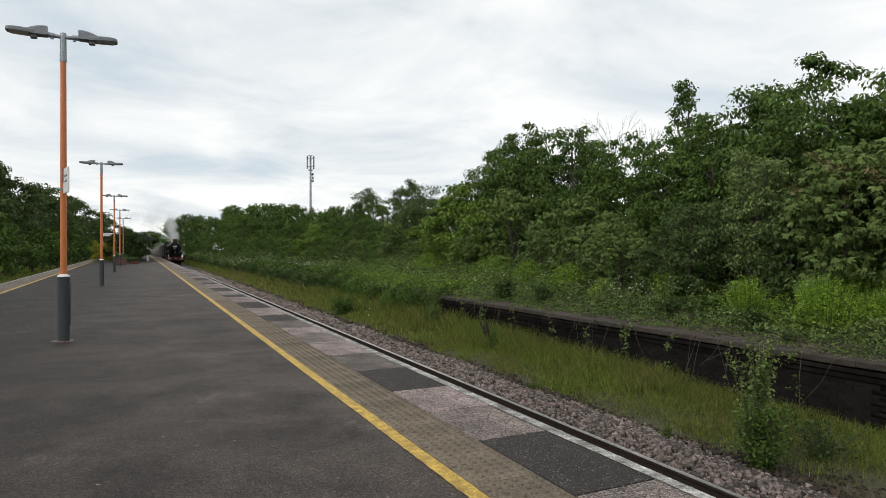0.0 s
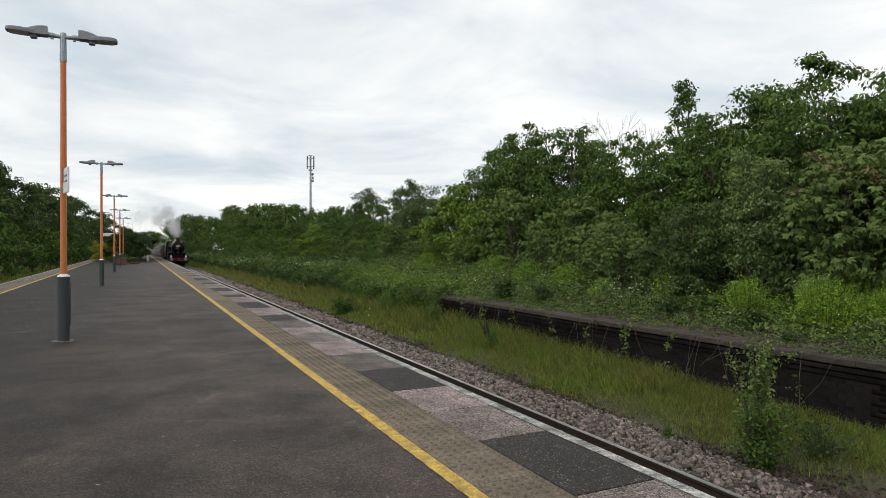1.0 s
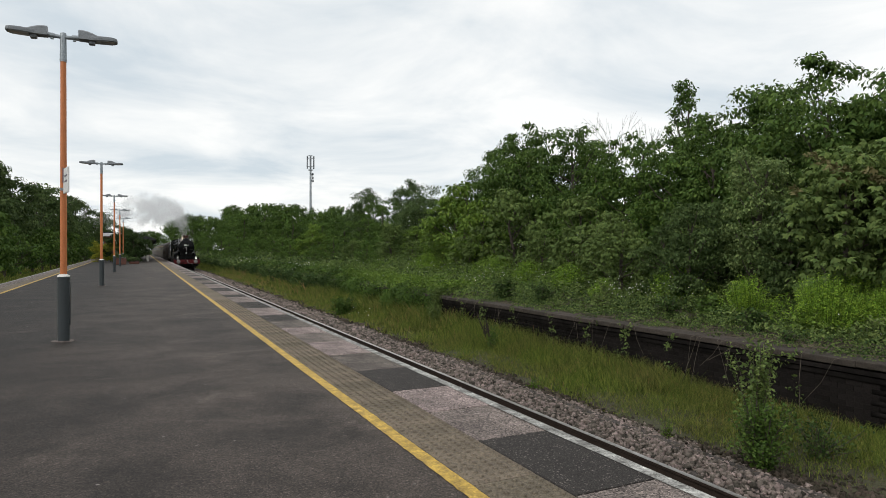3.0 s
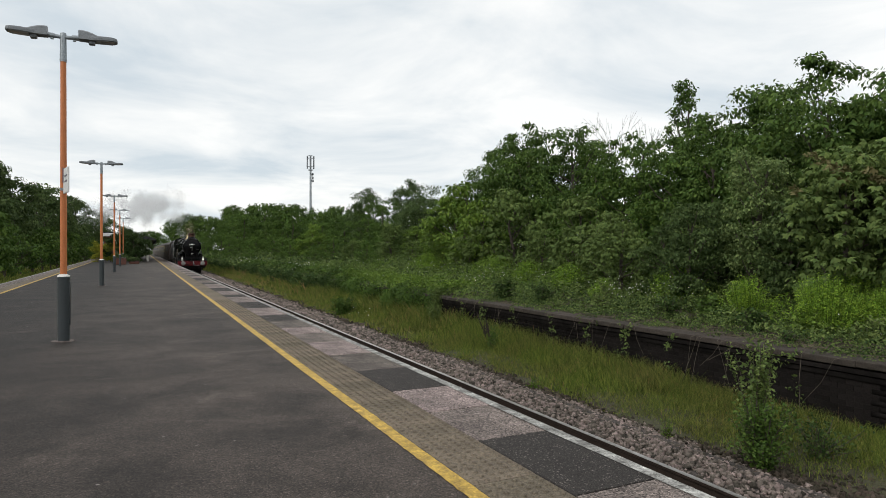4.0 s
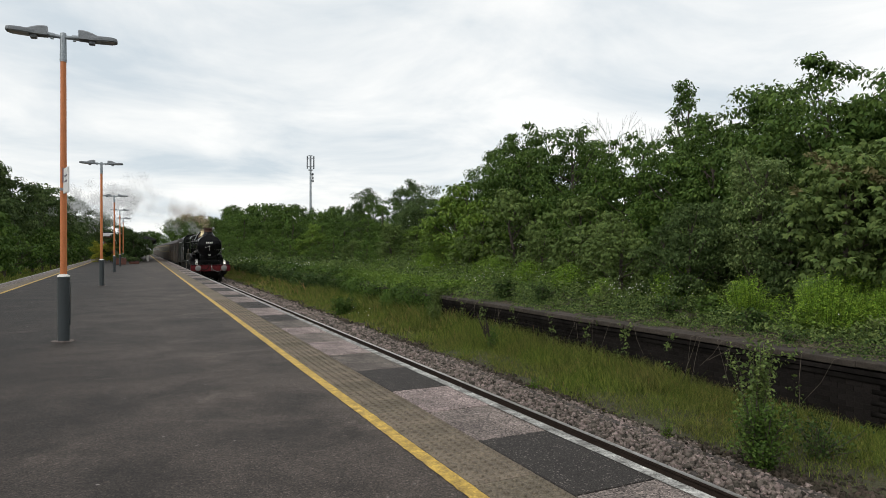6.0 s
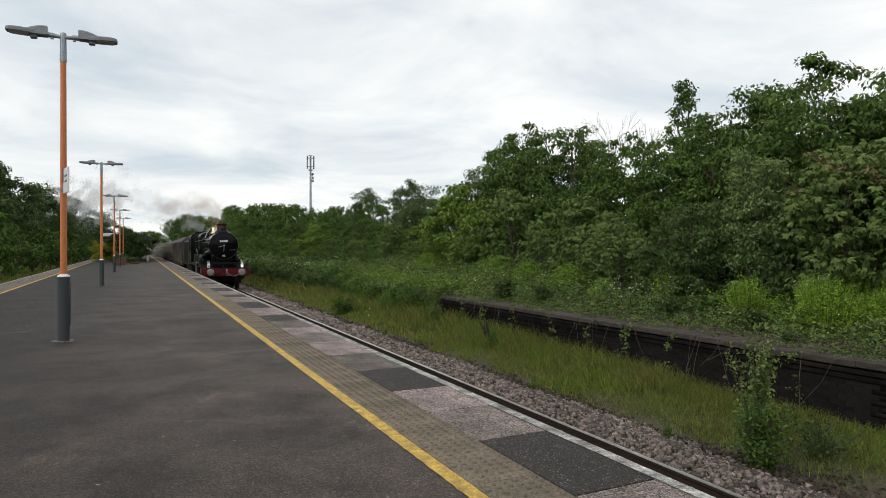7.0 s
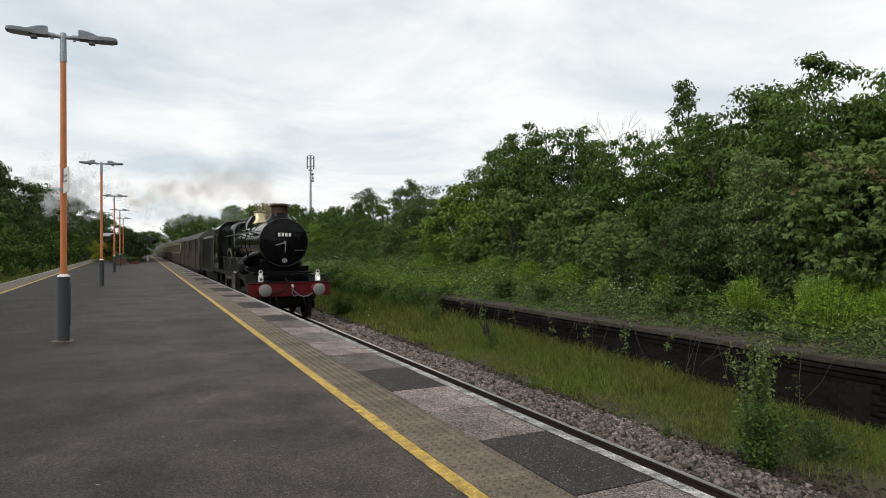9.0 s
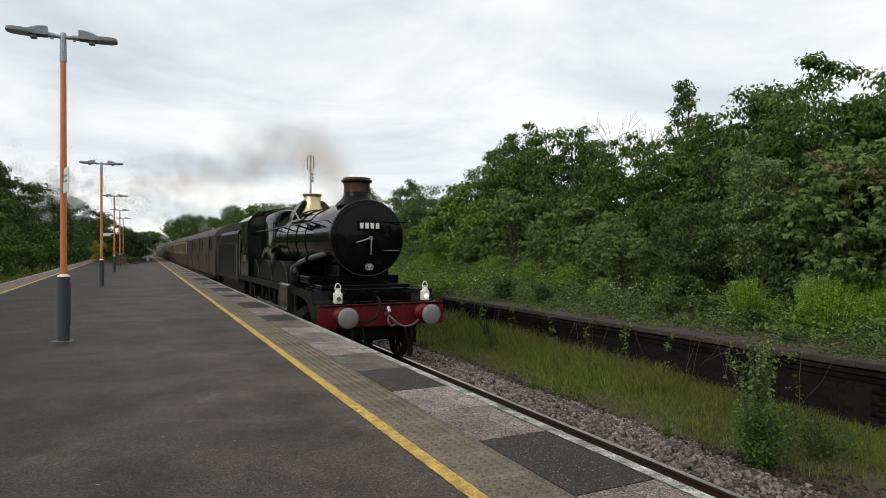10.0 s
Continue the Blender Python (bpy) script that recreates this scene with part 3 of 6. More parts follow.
def make_tree(name, label, category, seed, height, spread, mat, clumps=46, per=150, size=0.17, shape="oval", base=0.18, clump=0.17, up=0.68, flat=0.55, cone=False, group=""):
    """One tree: crown of leaf clumps set through an uneven egg, trunk and limbs under it."""
    rng = np.random.default_rng(seed)
    ob = tagged(new(name), label, category, group)
    d = unit(rng.normal(size=(clumps, 3)))
    r = rng.uniform(0.35, 1.0, size=(clumps, 1)) ** 0.6
    c = d * r * np.array([spread, spread, height * (1 - base) / 2])
    lump = 1 + 0.28 * np.sin(d[:, :1] * 3.1 + seed) + 0.18 * np.sin(d[:, 1:2] * 4.3 + seed * 2)
    c[:, :2] *= lump
    c[:, 2] += height * (1 + base) / 2
    narrow = 1 - 0.35 * np.clip((c[:, 2:3] / height - 0.6) / 0.4, 0, 1)
    if cone:     # tiers that draw in to a point
        level = np.linspace(0.02, 0.97, clumps)
        around = rng.uniform(0, 2 * math.pi, clumps)
        out_by = spread * (1.02 - level) ** 0.8 * rng.uniform(0.3, 1.0, clumps)
        c = np.column_stack([out_by * np.cos(around), out_by * np.sin(around), height * (base + (1 - base) * level)])
    else:
        c[:, :2] *= narrow
    radii = height * clump * rng.uniform(0.6, 1.15, size=clumps) * (1 - 0.35 * np.clip(c[:, 2] / height - 0.5, 0, 1))
    # stray clumps draw in until they touch the rest of the crown
    middle = c.mean(0)
    for _ in range(8):
        gap = np.linalg.norm(c[:, None] - c[None], axis=2) + np.eye(clumps) * 1e6
        stray = gap.min(1) > 1.3 * radii
        c[stray] += (middle - c[stray]) * 0.12
    pts = clump_points(c, radii, per, flat, rng)
    out = pts - np.repeat(c, per, 0)
    out[:, 2] -= 0.2
    face = unit(unit(pts - np.repeat(c, per, 0)) * 0.75 + np.array([0, 0, 0.65]))
    v, f = leaves(pts, size, up, 0.18, shape, rng, unit(out), face)
    raw("crown", v, f, mat, ob)
    part("trunk", trunk_mesh(rng, height, 0.024 * height, c[:: max(1, clumps // 16)]), bark, ob)
    return ob


def put(ob, spots):
    """Sets a thing at the first spot and copies of it at the rest: x, y, z, turn, scale."""
    for k, (x, y, z, turn, s) in enumerate(spots):
        m = pose(x, y, z, 0, 0, turn) @ Matrix.Scale(s, 4)
        if k == 0:
            ob.matrix_basis = m
        else:
            copy_thing(ob, m)


def tree_kind(seeds, name, label, height, spread, mat, **more):
    return [make_tree(name, label, "tree", k, height, spread, mat, **more) for k in seeds]


# tall trees behind the disused platform: x, y, top, turn, by kind; models are 7 m high
def stand(models, rows, height=7.0, z=OLDZ):
    lists = [[] for _ in models]
    for k, (x, y, top, turn) in enumerate(rows):
        lists[k % len(models)].append((x, y, z, turn, 1.01 * (top - z) / height))
    for ob, spots in zip(models, lists):
        put(ob, spots)


stand(tree_kind((11, 12, 13), "sycamore_tree", "tall dark green sycamore with a broad open crown", 7, 2.5, leaf_dark, clumps=130, per=118, size=0.130, base=0.06, clump=0.096, flat=0.5, up=0.70, group="trees behind the old platform"),
      [(17.6, 11.4, 6.95, 10), (18.6, 9.0, 7.1, 80), (19, 14.6, 7.3, 200), (18.0, 13.0, 6.2, 120), (18.2, 27.6, 7.55, 40), (19, 24.8, 7.2, 190), (20, 33.5, 7.5, 120), (19.2, 30.6, 7.5, 300), (22, 18.0, 6.0, 300), (23, 29, 6.6, 60)])
stand(tree_kind((21, 22, 23), "ash_tree", "mid green leafy tree in the line of trees", 7, 2.4, leaf_mid, clumps=96, per=92, size=0.148, base=0.02, clump=0.102, flat=0.46, up=0.70, group="trees behind the old platform"),
      [(17.2, 14.9, 5.7, 0), (18, 17.4, 5.9, 70), (18.6, 20.0, 6.7, 140), (18, 21.8, 6.9, 210), (20, 38.0, 6.2, 280), (19, 51.4, 6.2, 20), (20, 59.0, 6.8, 90), (21, 70.0, 6.2, 200),
       (19, 95.0, 9.0, 130), (19, 109.0, 10.6, 310), (17, 121.0, 10.8, 10), (18, 150.0, 12.4, 60), (18, 84.0, 7.6, 170), (20, 76.0, 6.6, 30), (17, 135, 11.6, 70)])
stand(tree_kind((31, 32), "willow_tree", "grey-green fine-leaved willow among the trees", 7, 2.2, leaf_grey, clumps=90, per=135, size=0.140, base=0.03, clump=0.12, up=0.5, group="trees behind the old platform"),
      [(20, 44.8, 6.4, 0), (22.5, 53.5, 7.7, 120), (20.5, 48.5, 6.2, 50), (21.5, 63.0, 6.8, 200)])
stand(tree_kind((41,), "lime_green_tree", "bright green young tree in the line of trees", 7, 2.1, leaf_bright, clumps=80, per=170, size=0.14, base=0.03, clump=0.115, flat=0.42, group="trees behind the old platform"),
      [(18, 35.6, 5.4, 0), (17.0, 63.0, 4.0, 80), (17.5, 41, 4.2, 120)])
# a thin one, dark, that rises behind the rest, and distant ones
stand(tree_kind((51,), "poplar_tree", "thin dark tree with a sparse narrow crown", 9, 1.9, leaf_dark, clumps=80, per=70, size=0.125, base=0.35, clump=0.055, cone=True), [(26, 24.5, 10.3, 0)], 9.0)
stand(tree_kind((61, 62), "distant_tree", "rounded distant tree beyond the end of the line", 12, 5.0, leaf_mid, clumps=80, per=64, size=0.50, base=0.02, clump=0.15, flat=0.8),
      [(12.2, 182, 12.0, 0), (9.5, 195, 10.0, 90), (15.5, 176, 10.0, 200), (6.0, 300, 9.5, 30), (2.0, 280, 9.0, 210), (31, 113, 9.0, 10), (34, 118, 9.6, 70), (37, 128, 9, 160), (22, 168, 10, 250), (28, 140, 8.5, 20), (21.5, 97, 8.2, 50), (21, 112, 9.8, 100), (20, 125, 10.2, 150), (20, 152, 11.2, 190), (22, 86, 6.6, 220), (24, 74, 6.6, 280)], 12.0, -1.0)

# fillers behind the tall trees; unseen rows behind the camera, added to darken reflections
stand(tree_kind((63, 64), "lineside_tree", "dark green lineside tree in a dense belt", 9, 3.4, leaf_dark, clumps=34, per=60, size=0.55, base=0.03, clump=0.15, group="trees further down the line"),
      [(24, 14, 5.8, 10), (25, 17, 6.2, 70), (22, 20, 6.4, 200), (24, 26, 7.0, 260), (22.5, 12, 6.4, 30), (23, 23.0, 6.2, 99), (21, 6.0, 6.4, 150), (24, 40.0, 6.8, 20), (24, 46, 5.6, 60), (25, 54, 6.4, 120), (25, 62, 6.4, 170), (24, 70, 6.0, 230)] + [(26 + 2 * math.sin(k * 2.1), 9 + 7.5 * k, 4.4, 70 * k) for k in range(9)] + [(17, 1 - 7 * k, 8.5 + math.sin(k), 40 * k) for k in range(8)] + [(-13, 40 - 9 * k, 9 + math.sin(k * 2), 55 * k) for k in range(12)] + [(-8 + 6 * k, -75, 11, 60 * k) for k in range(5)], 9.0, -1.0)

# lower growth in front of them
stand(tree_kind((71, 72), "sycamore_sapling", "young sycamore bush with layered broad leaves", 3.6, 1.3, leaf_sapling, clumps=64, per=44, size=0.135, shape="palm", base=0.02, clump=0.15, up=0.7, flat=0.4, group="bushes under the trees"),
      [(13.0, 14.7, 2.5, 0), (15, 19.1, 3.7, 40), (14.5, 21.0, 3.4, 80), (15.5, 24.7, 4.2, 120), (16, 38, 3.1, 160), (16, 42, 3.3, 200), (16, 50.8, 3.4, 240), (14.2, 16.6, 2.6, 280), (15.2, 28.5, 3.2, 33), (14.8, 13.0, 2.6, 99), (16, 33.5, 3.0, 20)], 3.6)
stand(tree_kind((73, 74), "hawthorn_bush", "dense mid green bush below the trees", 3.6, 1.6, leaf_mid, clumps=54, per=56, size=0.14, base=0.0, clump=0.17, group="bushes under the trees"),
      [(16, 57, 3.3, 0), (15, 75, 3.0, 60), (15.5, 84, 3.6, 100), (15, 95, 4.2, 140), (14.5, 110, 5.0, 180), (14, 130, 5.5, 220), (13.5, 160, 6, 260), (17, 46, 3.4, 300), (17.3, 30, 3.6, 10), (16.8, 22, 3.4, 77), (16.5, 17.5, 3.2, 140), (16, 13.2, 3.0, 190), (15.8, 10, 3.2, 222), (16.2, 7.4, 3.4, 280), (12.5, 190, 6, 30), (17, 66, 3.6, 90), (12, 48, 1.9, 15), (11.2, 56, 1.6, 60), (13, 62, 2.6, 110), (10.6, 70, 1.8, 170), (12, 80, 2.8, 210), (11, 92, 2.4, 260), (12.5, 104, 3.6, 300), (10.4, 118, 3.0, 340), (11.6, 140, 4.2, 30), (9.8, 82, 1.4, 80), (13.5, 40, 2.0, 120), (10.5, 160, 4.5, 160)], 3.6)
stand(tree_kind((75,), "lime_green_bush", "bright yellow-green leafy bush", 3.6, 1.5, leaf_bright, clumps=46, per=110, size=0.13, base=0.0, clump=0.16, group="bushes under the trees"),
      [(16, 28.7, 4.2, 0), (16.6, 31.7, 4.4, 90), (15.5, 62.5, 3.4, 180)], 3.6)
stand(tree_kind((76,), "birch_sapling", "slender pale green birch sapling", 4.2, 0.95, leaf_birch, clumps=90, per=110, size=0.075, base=0.05, clump=0.085, up=0.45, group="bushes under the trees"), [(13.5, 10.5, 4.15, 0)], 4.2)
stand(tree_kind((77,), "sallow_bush", "grey-green upright sallow bush", 2.8, 0.95, leaf_grey, clumps=80, per=80, size=0.085, base=0.0, clump=0.11, up=0.4, group="bushes under the trees"),
      [(12.6, 11.7, 2.6, 0), (14, 12.1, 2.8, 90), (13.4, 9.5, 2.6, 200), (13, 13.0, 2.1, 250)], 2.8)
big = tree_kind((81, 82), "young_sycamore", "young sycamore thicket with broad leaves and russet tips", 3.4, 1.25, leaf_sapling, clumps=84, per=52, size=0.135, shape="palm", base=0.0, clump=0.16, up=0.72, flat=0.4)
stand(big, [(12.9, 7.9, 3.4, 0), (13.2, 6.4, 3.5, 120), (14.2, 7.6, 3.8, 60), (13.9, 5.2, 3.6, 200), (14.6, 9.0, 3.7, 250)], 3.4)


def russet_tips():
    rng = np.random.default_rng(9)
    c = np.array([(12.6 + rng.uniform(-0.5, 0.9), 7.3 + rng.uniform(-2.2, 1.4), 2.95 + rng.uniform(-0.4, 0.35)) for _ in range(26)])
    v, f = leaves(clump_points(c, np.full(len(c), 0.16), 14, 0.7, rng), 0.13, 0.6, 0.3, "palm", rng)
    tagged(raw("russet_shoots", v, f, leaf_russet), "russet young shoots on top of the sycamore thicket", "shoots", kind="stuff")


russet_tips()


def dead_tree():
    """Bare twigs over the crowns."""
    ob = tagged(new("dead_tree"), "bare dead tree with thin forked twigs", "tree")
    rng = random.Random(4)
    bm = bmesh.new()

    def grow(p, d, length, r, depth):
        q = p + d * length
        bent(bm, [p, p.lerp(q, 0.5) + Vector((rng.uniform(-1, 1), rng.uniform(-1, 1), 0)) * length * 0.06, q], r, 5, r * 0.6)
        if depth:
            for _ in range(3):
                e = (d + Vector((rng.uniform(-0.6, 0.6), rng.uniform(-0.6, 0.6), rng.uniform(0.0, 0.4)))).normalized()
                grow(q, e, length * rng.uniform(0.6, 0.8), r * 0.6, depth - 1)
    grow(Vector((0, 0, 0)), Vector((0, 0, 1)), 4.4, 0.06, 4)
    part("trunk", bm, twig, ob)
    ob.matrix_basis = pose(26.8, 29.6, OLDZ) @ Matrix.Scale(0.80, 4)


dead_tree()

# trees beyond the far platform face
stand(tree_kind((91, 92, 93), "lineside_tree", "dark green lineside tree in a dense belt", 9, 3.4, leaf_belt, clumps=80, per=115, size=0.24, base=0.02, clump=0.125, group="trees beyond the far platform face"),
      [(-12.5, 74, 9.0, 0), (-12.5, 66, 10.6, 50), (-14, 84, 7.9, 100), (-12.5, 96, 8.5, 150), (-13, 108, 8.3, 200), (-12, 120, 8.8, 250), (-13, 134, 9.2, 300), (-12.5, 150, 9.8, 20), (-12, 168, 10.0, 70), (-12, 190, 9.0, 120), (-9.5, 215, 9, 10), (-16, 70, 9, 99)], 9.0, -1.0)
stand(tree_kind((94, 95), "lineside_bush", "leafy lineside bush at the foot of the trees", 4, 2.0, leaf_mid, clumps=46, per=50, size=0.22, base=0.0, clump=0.16, group="bushes beyond the far platform face"),
      [(-10.2, 34 + 7.0 * k, 3.3 + 0.5 * math.sin(k * 2.3), k * 47) for k in range(21)], 4.0, -1.0)


# ---- ballast, grass, brambles ----
def scatter_density(n, x0, x1, y0, y1, rng):
    return np.column_stack([rng.uniform(x0, x1, n), rng.uniform(y0, y1, n)])


def bed_edge(y):
    """x where the ballast gives way to grass; it spreads out at the near end."""
    return 6.72 + 0.45 * np.clip((5.2 - y) / 1.2, 0, 1)


def ballast_stones():
    """Broken stone, thickest near the camera."""
    rng = np.random.default_rng(3)
    cube = np.array([(a, b, c) for a in (-1, 1) for b in (-1, 1) for c in (-1, 1)], dtype=float)
    quads = np.array([(0, 1, 3, 2), (4, 6, 7, 5), (0, 4, 5, 1), (2, 3, 7, 6), (0, 2, 6, 4), (1, 5, 7, 3)])
    sets, dirt = [], []
    for y0, y1, n, size in ((2.5, 9, 12500, 0.021), (9, 18, 8000, 0.026), (18, 36, 4800, 0.040), (36, 80, 3600, 0.06)):
        p = scatter_density(n, 5.0, 7.9 if y1 < 10 else 7.2, y0, y1, rng)
        keep = rng.uniform(size=n) < np.clip((bed_edge(p[:, 1]) + 0.25 - p[:, 0] + 0.2 * np.sin(p[:, 1] * 1.7)) / 0.5, 0.0, 1)
        p = p[keep]
        s = size * rng.uniform(0.6, 1.5, size=(len(p), 1, 3)) * rng.uniform(0.75, 1.2, size=(len(p), 1, 1))
        z = np.where(np.abs(p[:, 0] - 5.12) < 0.09, -1.09, -1.085 - 0.10 * np.clip((p[:, 0] - 5.9) / 0.8, 0, 1) + 0.066 * np.clip(p[:, 0] - 6.7, 0, 2)) + rng.uniform(-0.01, 0.025, len(p))
        q = rng.normal(size=(len(p), 4))
        q /= np.linalg.norm(q, axis=1, keepdims=True)
        w, x, y, zz = q.T
        rot = np.stack([1 - 2 * (y * y + zz * zz), 2 * (x * y - w * zz), 2 * (x * zz + w * y), 2 * (x * y + w * zz), 1 - 2 * (x * x + zz * zz), 2 * (y * zz - w * x), 2 * (x * zz - w * y), 2 * (y * zz + w * x), 1 - 2 * (x * x + y * y)], 1).reshape(-1, 3, 3)
        local = cube[None] * s * rng.uniform(0.55, 1.1, size=(len(p), 8, 1))
        v = np.einsum("nij,nkj->nki", rot, local) + np.column_stack([p, z])[:, None]
        far_side = p[:, 0] > 6.42 + 0.14 * np.sin(p[:, 1] * 1.1) + rng.normal(0, 0.07, len(p))
        sets.append(v[~far_side].reshape(-1, 3))
        dirt.append(v[far_side].reshape(-1, 3))
    for name, rows, mat, label in (("ballast", sets, ballast_mat, "loose grey-pink broken stone ballast beside the rail"), ("ballast_margin", dirt, ballast_dirty, "dark earthy stones at the edge of the ballast")):
        v = np.concatenate(rows)
        f = (np.arange(len(v) // 8)[:, None, None] * 8 + quads[None]).reshape(-1, 4)
        tagged(raw(name, v, f, mat), label, "ballast", kind="stuff")


ballast_stones()


def blades(p, z, height, width, rng, lean=1.0):
    """Grass: each blade bends over in two steps."""
    n = len(p)
    a = rng.uniform(0, 2 * math.pi, n)
    h = height * rng.uniform(0.45, 1.25, n)
    b = rng.uniform(0.05, lean, n) * h
    t = rng.uniform(0, 2 * math.pi, n)
    wx, wy = width * np.cos(t) / 2, width * np.sin(t) / 2
    v = np.empty((n, 5, 3))
    base = np.column_stack([p, z])
    side = np.column_stack([wx, wy, np.zeros(n)])
    bend = np.column_stack([np.cos(a) * b, np.sin(a) * b, np.zeros(n)])
    up = np.column_stack([np.zeros(n), np.zeros(n), h])
    v[:, 0], v[:, 1] = base - side, base + side
    v[:, 2], v[:, 3] = base + side * 0.8 + bend * 0.35 + up * 0.6, base - side * 0.8 + bend * 0.35 + up * 0.6
    v[:, 4] = base + bend + up
    i = np.arange(n)[:, None] * 5
    f = np.concatenate([i + np.array([[0, 1, 2]]), i + np.array([[0, 2, 3]]), i + np.array([[3, 2, 4]])])
    return v.reshape(-1, 3), f


def grass(name, label, mat, rows, seed, x0=6.15, x1=8.85):
    rng = np.random.default_rng(seed)
    vs, fs, k = [], [], 0
    for y0, y1, n, h, w in rows:
        p = scatter_density(n, x0, x1, y0, y1, rng)
        edge = (bed_edge(p[:, 1]) if x0 > 0 else x0) + 0.14 * np.sin(p[:, 1] * 1.3) + 0.12 * np.sin(p[:, 1] * 3.7 + 1) + rng.normal(0, 0.10, n)
        patch = 0.62 + 0.38 * np.sin(p[:, 0] * 2.3 + np.sin(p[:, 1] * 0.9) * 2) * np.sin(p[:, 1] * 1.1)
        keep = (p[:, 0] > edge) & (rng.uniform(size=n) < 0.62 + 0.38 * patch)
        p, edge = p[keep], edge[keep]
        z = -1.20 + 0.10 * np.clip((p[:, 0] - 6.2) / 1.5, 0, 1) - 0.03
        tuft = np.sin(p[:, 1] * 2.9 + 2.0 * np.sin(p[:, 0] * 2.3)) * np.sin(p[:, 0] * 3.7 + 1.5 * np.sin(p[:, 1] * 1.7))
        grow = 0.50 + 0.40 * np.clip((p[:, 0] - edge) / 0.9, 0, 1) + 0.22 * tuft
        if x0 > 0:     # rank growth at the foot of the old wall
            grow = grow + np.clip((p[:, 0] - 7.5) / 0.9, 0, 1) * np.clip(0.45 + 0.16 * (p[:, 1] - 5), 0.3, 1.8)
        v, f = blades(p, z, h * grow, w, rng)
        vs.append(v)
        fs.append(f + k)
        k += len(v)
    tagged(raw(name, np.concatenate(vs), np.concatenate(fs), mat), label, "grass", kind="stuff")


grass("grass", "rough tall green grass on the lifted track bed", grass_mat, [(3, 8, 36000, 0.17, 0.0075), (8, 16, 36000, 0.20, 0.011), (16, 34, 26000, 0.25, 0.020), (34, 70, 11000, 0.22, 0.05), (70, 170, 8000, 0.26, 0.10)], 1)
grass("dry_grass", "dry straw-coloured grass stems among the green", grass_dry, [(3, 8, 1500, 0.20, 0.004), (8, 16, 1500, 0.22, 0.006), (16, 34, 1500, 0.28, 0.011), (34, 70, 1000, 0.35, 0.03)], 2)
grass("verge_grass", "long grass on the bank beyond the far platform face", grass_mat, [(18, 45, 16000, 0.50, 0.06), (45, 75, 10000, 0.55, 0.09), (75, 160, 7000, 0.5, 0.14)], 6, -14.0, -7.4)


def mounds(seed, x0, x1, y0, y1, low, high, wide, density=0.75):
    """Heaps that overlap: rows of x, y, radius, height; they rise from low at the front to high at the back."""
    rng = np.random.default_rng(seed)
    n = int(density * (x1 - x0) * (y1 - y0) / (wide * wide))
    x, y = rng.uniform(x0, x1, n), rng.uniform(y0, y1, n)
    h = (low + (high - low) * (x - x0) / (x1 - x0)) * rng.uniform(0.3, 1.2, n)
    return np.column_stack([x, y, wide * rng.uniform(0.6, 1.35, n), h])


def bramble(name, label, mats, heaps, count, size, seed, depth=0.5, spray=0.06, base=OLDZ):
    """Tangled low growth: leaves on and under the skin of heaps, which part over dark hollows."""
    rng = np.random.default_rng(seed)
    pick = rng.choice(len(heaps), count, p=heaps[:, 2] ** 2 / (heaps[:, 2] ** 2).sum())
    c = heaps[pick]
    a, q = rng.uniform(0, 2 * math.pi, count), np.sqrt(rng.uniform(0, 1, count))
    ripple = 1 + 0.16 * np.sin(a * 3 + pick) + 0.10 * np.sin(a * 7 + pick * 2.0)
    x, y = c[:, 0] + c[:, 2] * q * ripple * np.cos(a), c[:, 1] + c[:, 2] * q * ripple * np.sin(a)
    skin = c[:, 3] * np.sqrt(np.maximum(0.0, 1 - q * q))
    z = base + skin * (1 - depth * rng.uniform(0, 1, count) ** 1.6) + rng.normal(0, spray, count) + 0.02
    z = np.maximum(z, base + 0.01)
    out = np.column_stack([np.cos(a) * q, np.sin(a) * q, np.sqrt(np.maximum(0.05, 1 - q * q))])
    far = np.linalg.norm(np.column_stack([x, y]), axis=1)
    kind = (rng.uniform(size=count) + 0.25 * np.sin(pick * 1.7)) * len(mats)
    top = tagged(new(name), label, "brambles", kind="stuff")
    for k, mat in enumerate(mats):
        m = np.clip(kind.astype(int), 0, len(mats) - 1) == k
        v, f = leaves(np.column_stack([x, y, z])[m], (size * (0.55 + 0.45 * far / far.mean()))[m], 0.66, 0.12, "oval", rng, None, out[m])
        raw("foliage", v, f, mat, top)
    return top


SHORT = "low tangled brambles over the disused platform"
bramble("brambles", SHORT, [leaf_bramble, leaf_low, leaf_bramble], mounds(1, 10.1, 14.5, 4.2, 17, 0.22, 0.75, 0.50), 44000, 0.062, 1, 0.6, 0.035)
bramble("brambles", SHORT, [leaf_bramble, leaf_low, leaf_bramble, leaf_bright], mounds(2, 9.5, 16.5, 16.5, 46, 0.45, 1.30, 0.95, 1.0), 70000, 0.096, 2, 0.6, 0.05)
bramble("brambles", SHORT, [leaf_bramble, leaf_low], mounds(3, 8.9, 16, 46, 150, 0.6, 1.5, 1.5), 26000, 0.24, 3, 0.5, 0.15)
bramble("ivy_fringe", "sparse creeping plants at the edge of the old platform", [leaf_bramble, leaf_low], mounds(4, 9.05, 10.8, 4.5, 18, 0.02, 0.16, 0.22, 0.55), 15000, 0.042, 4, 0.5, 0.02)


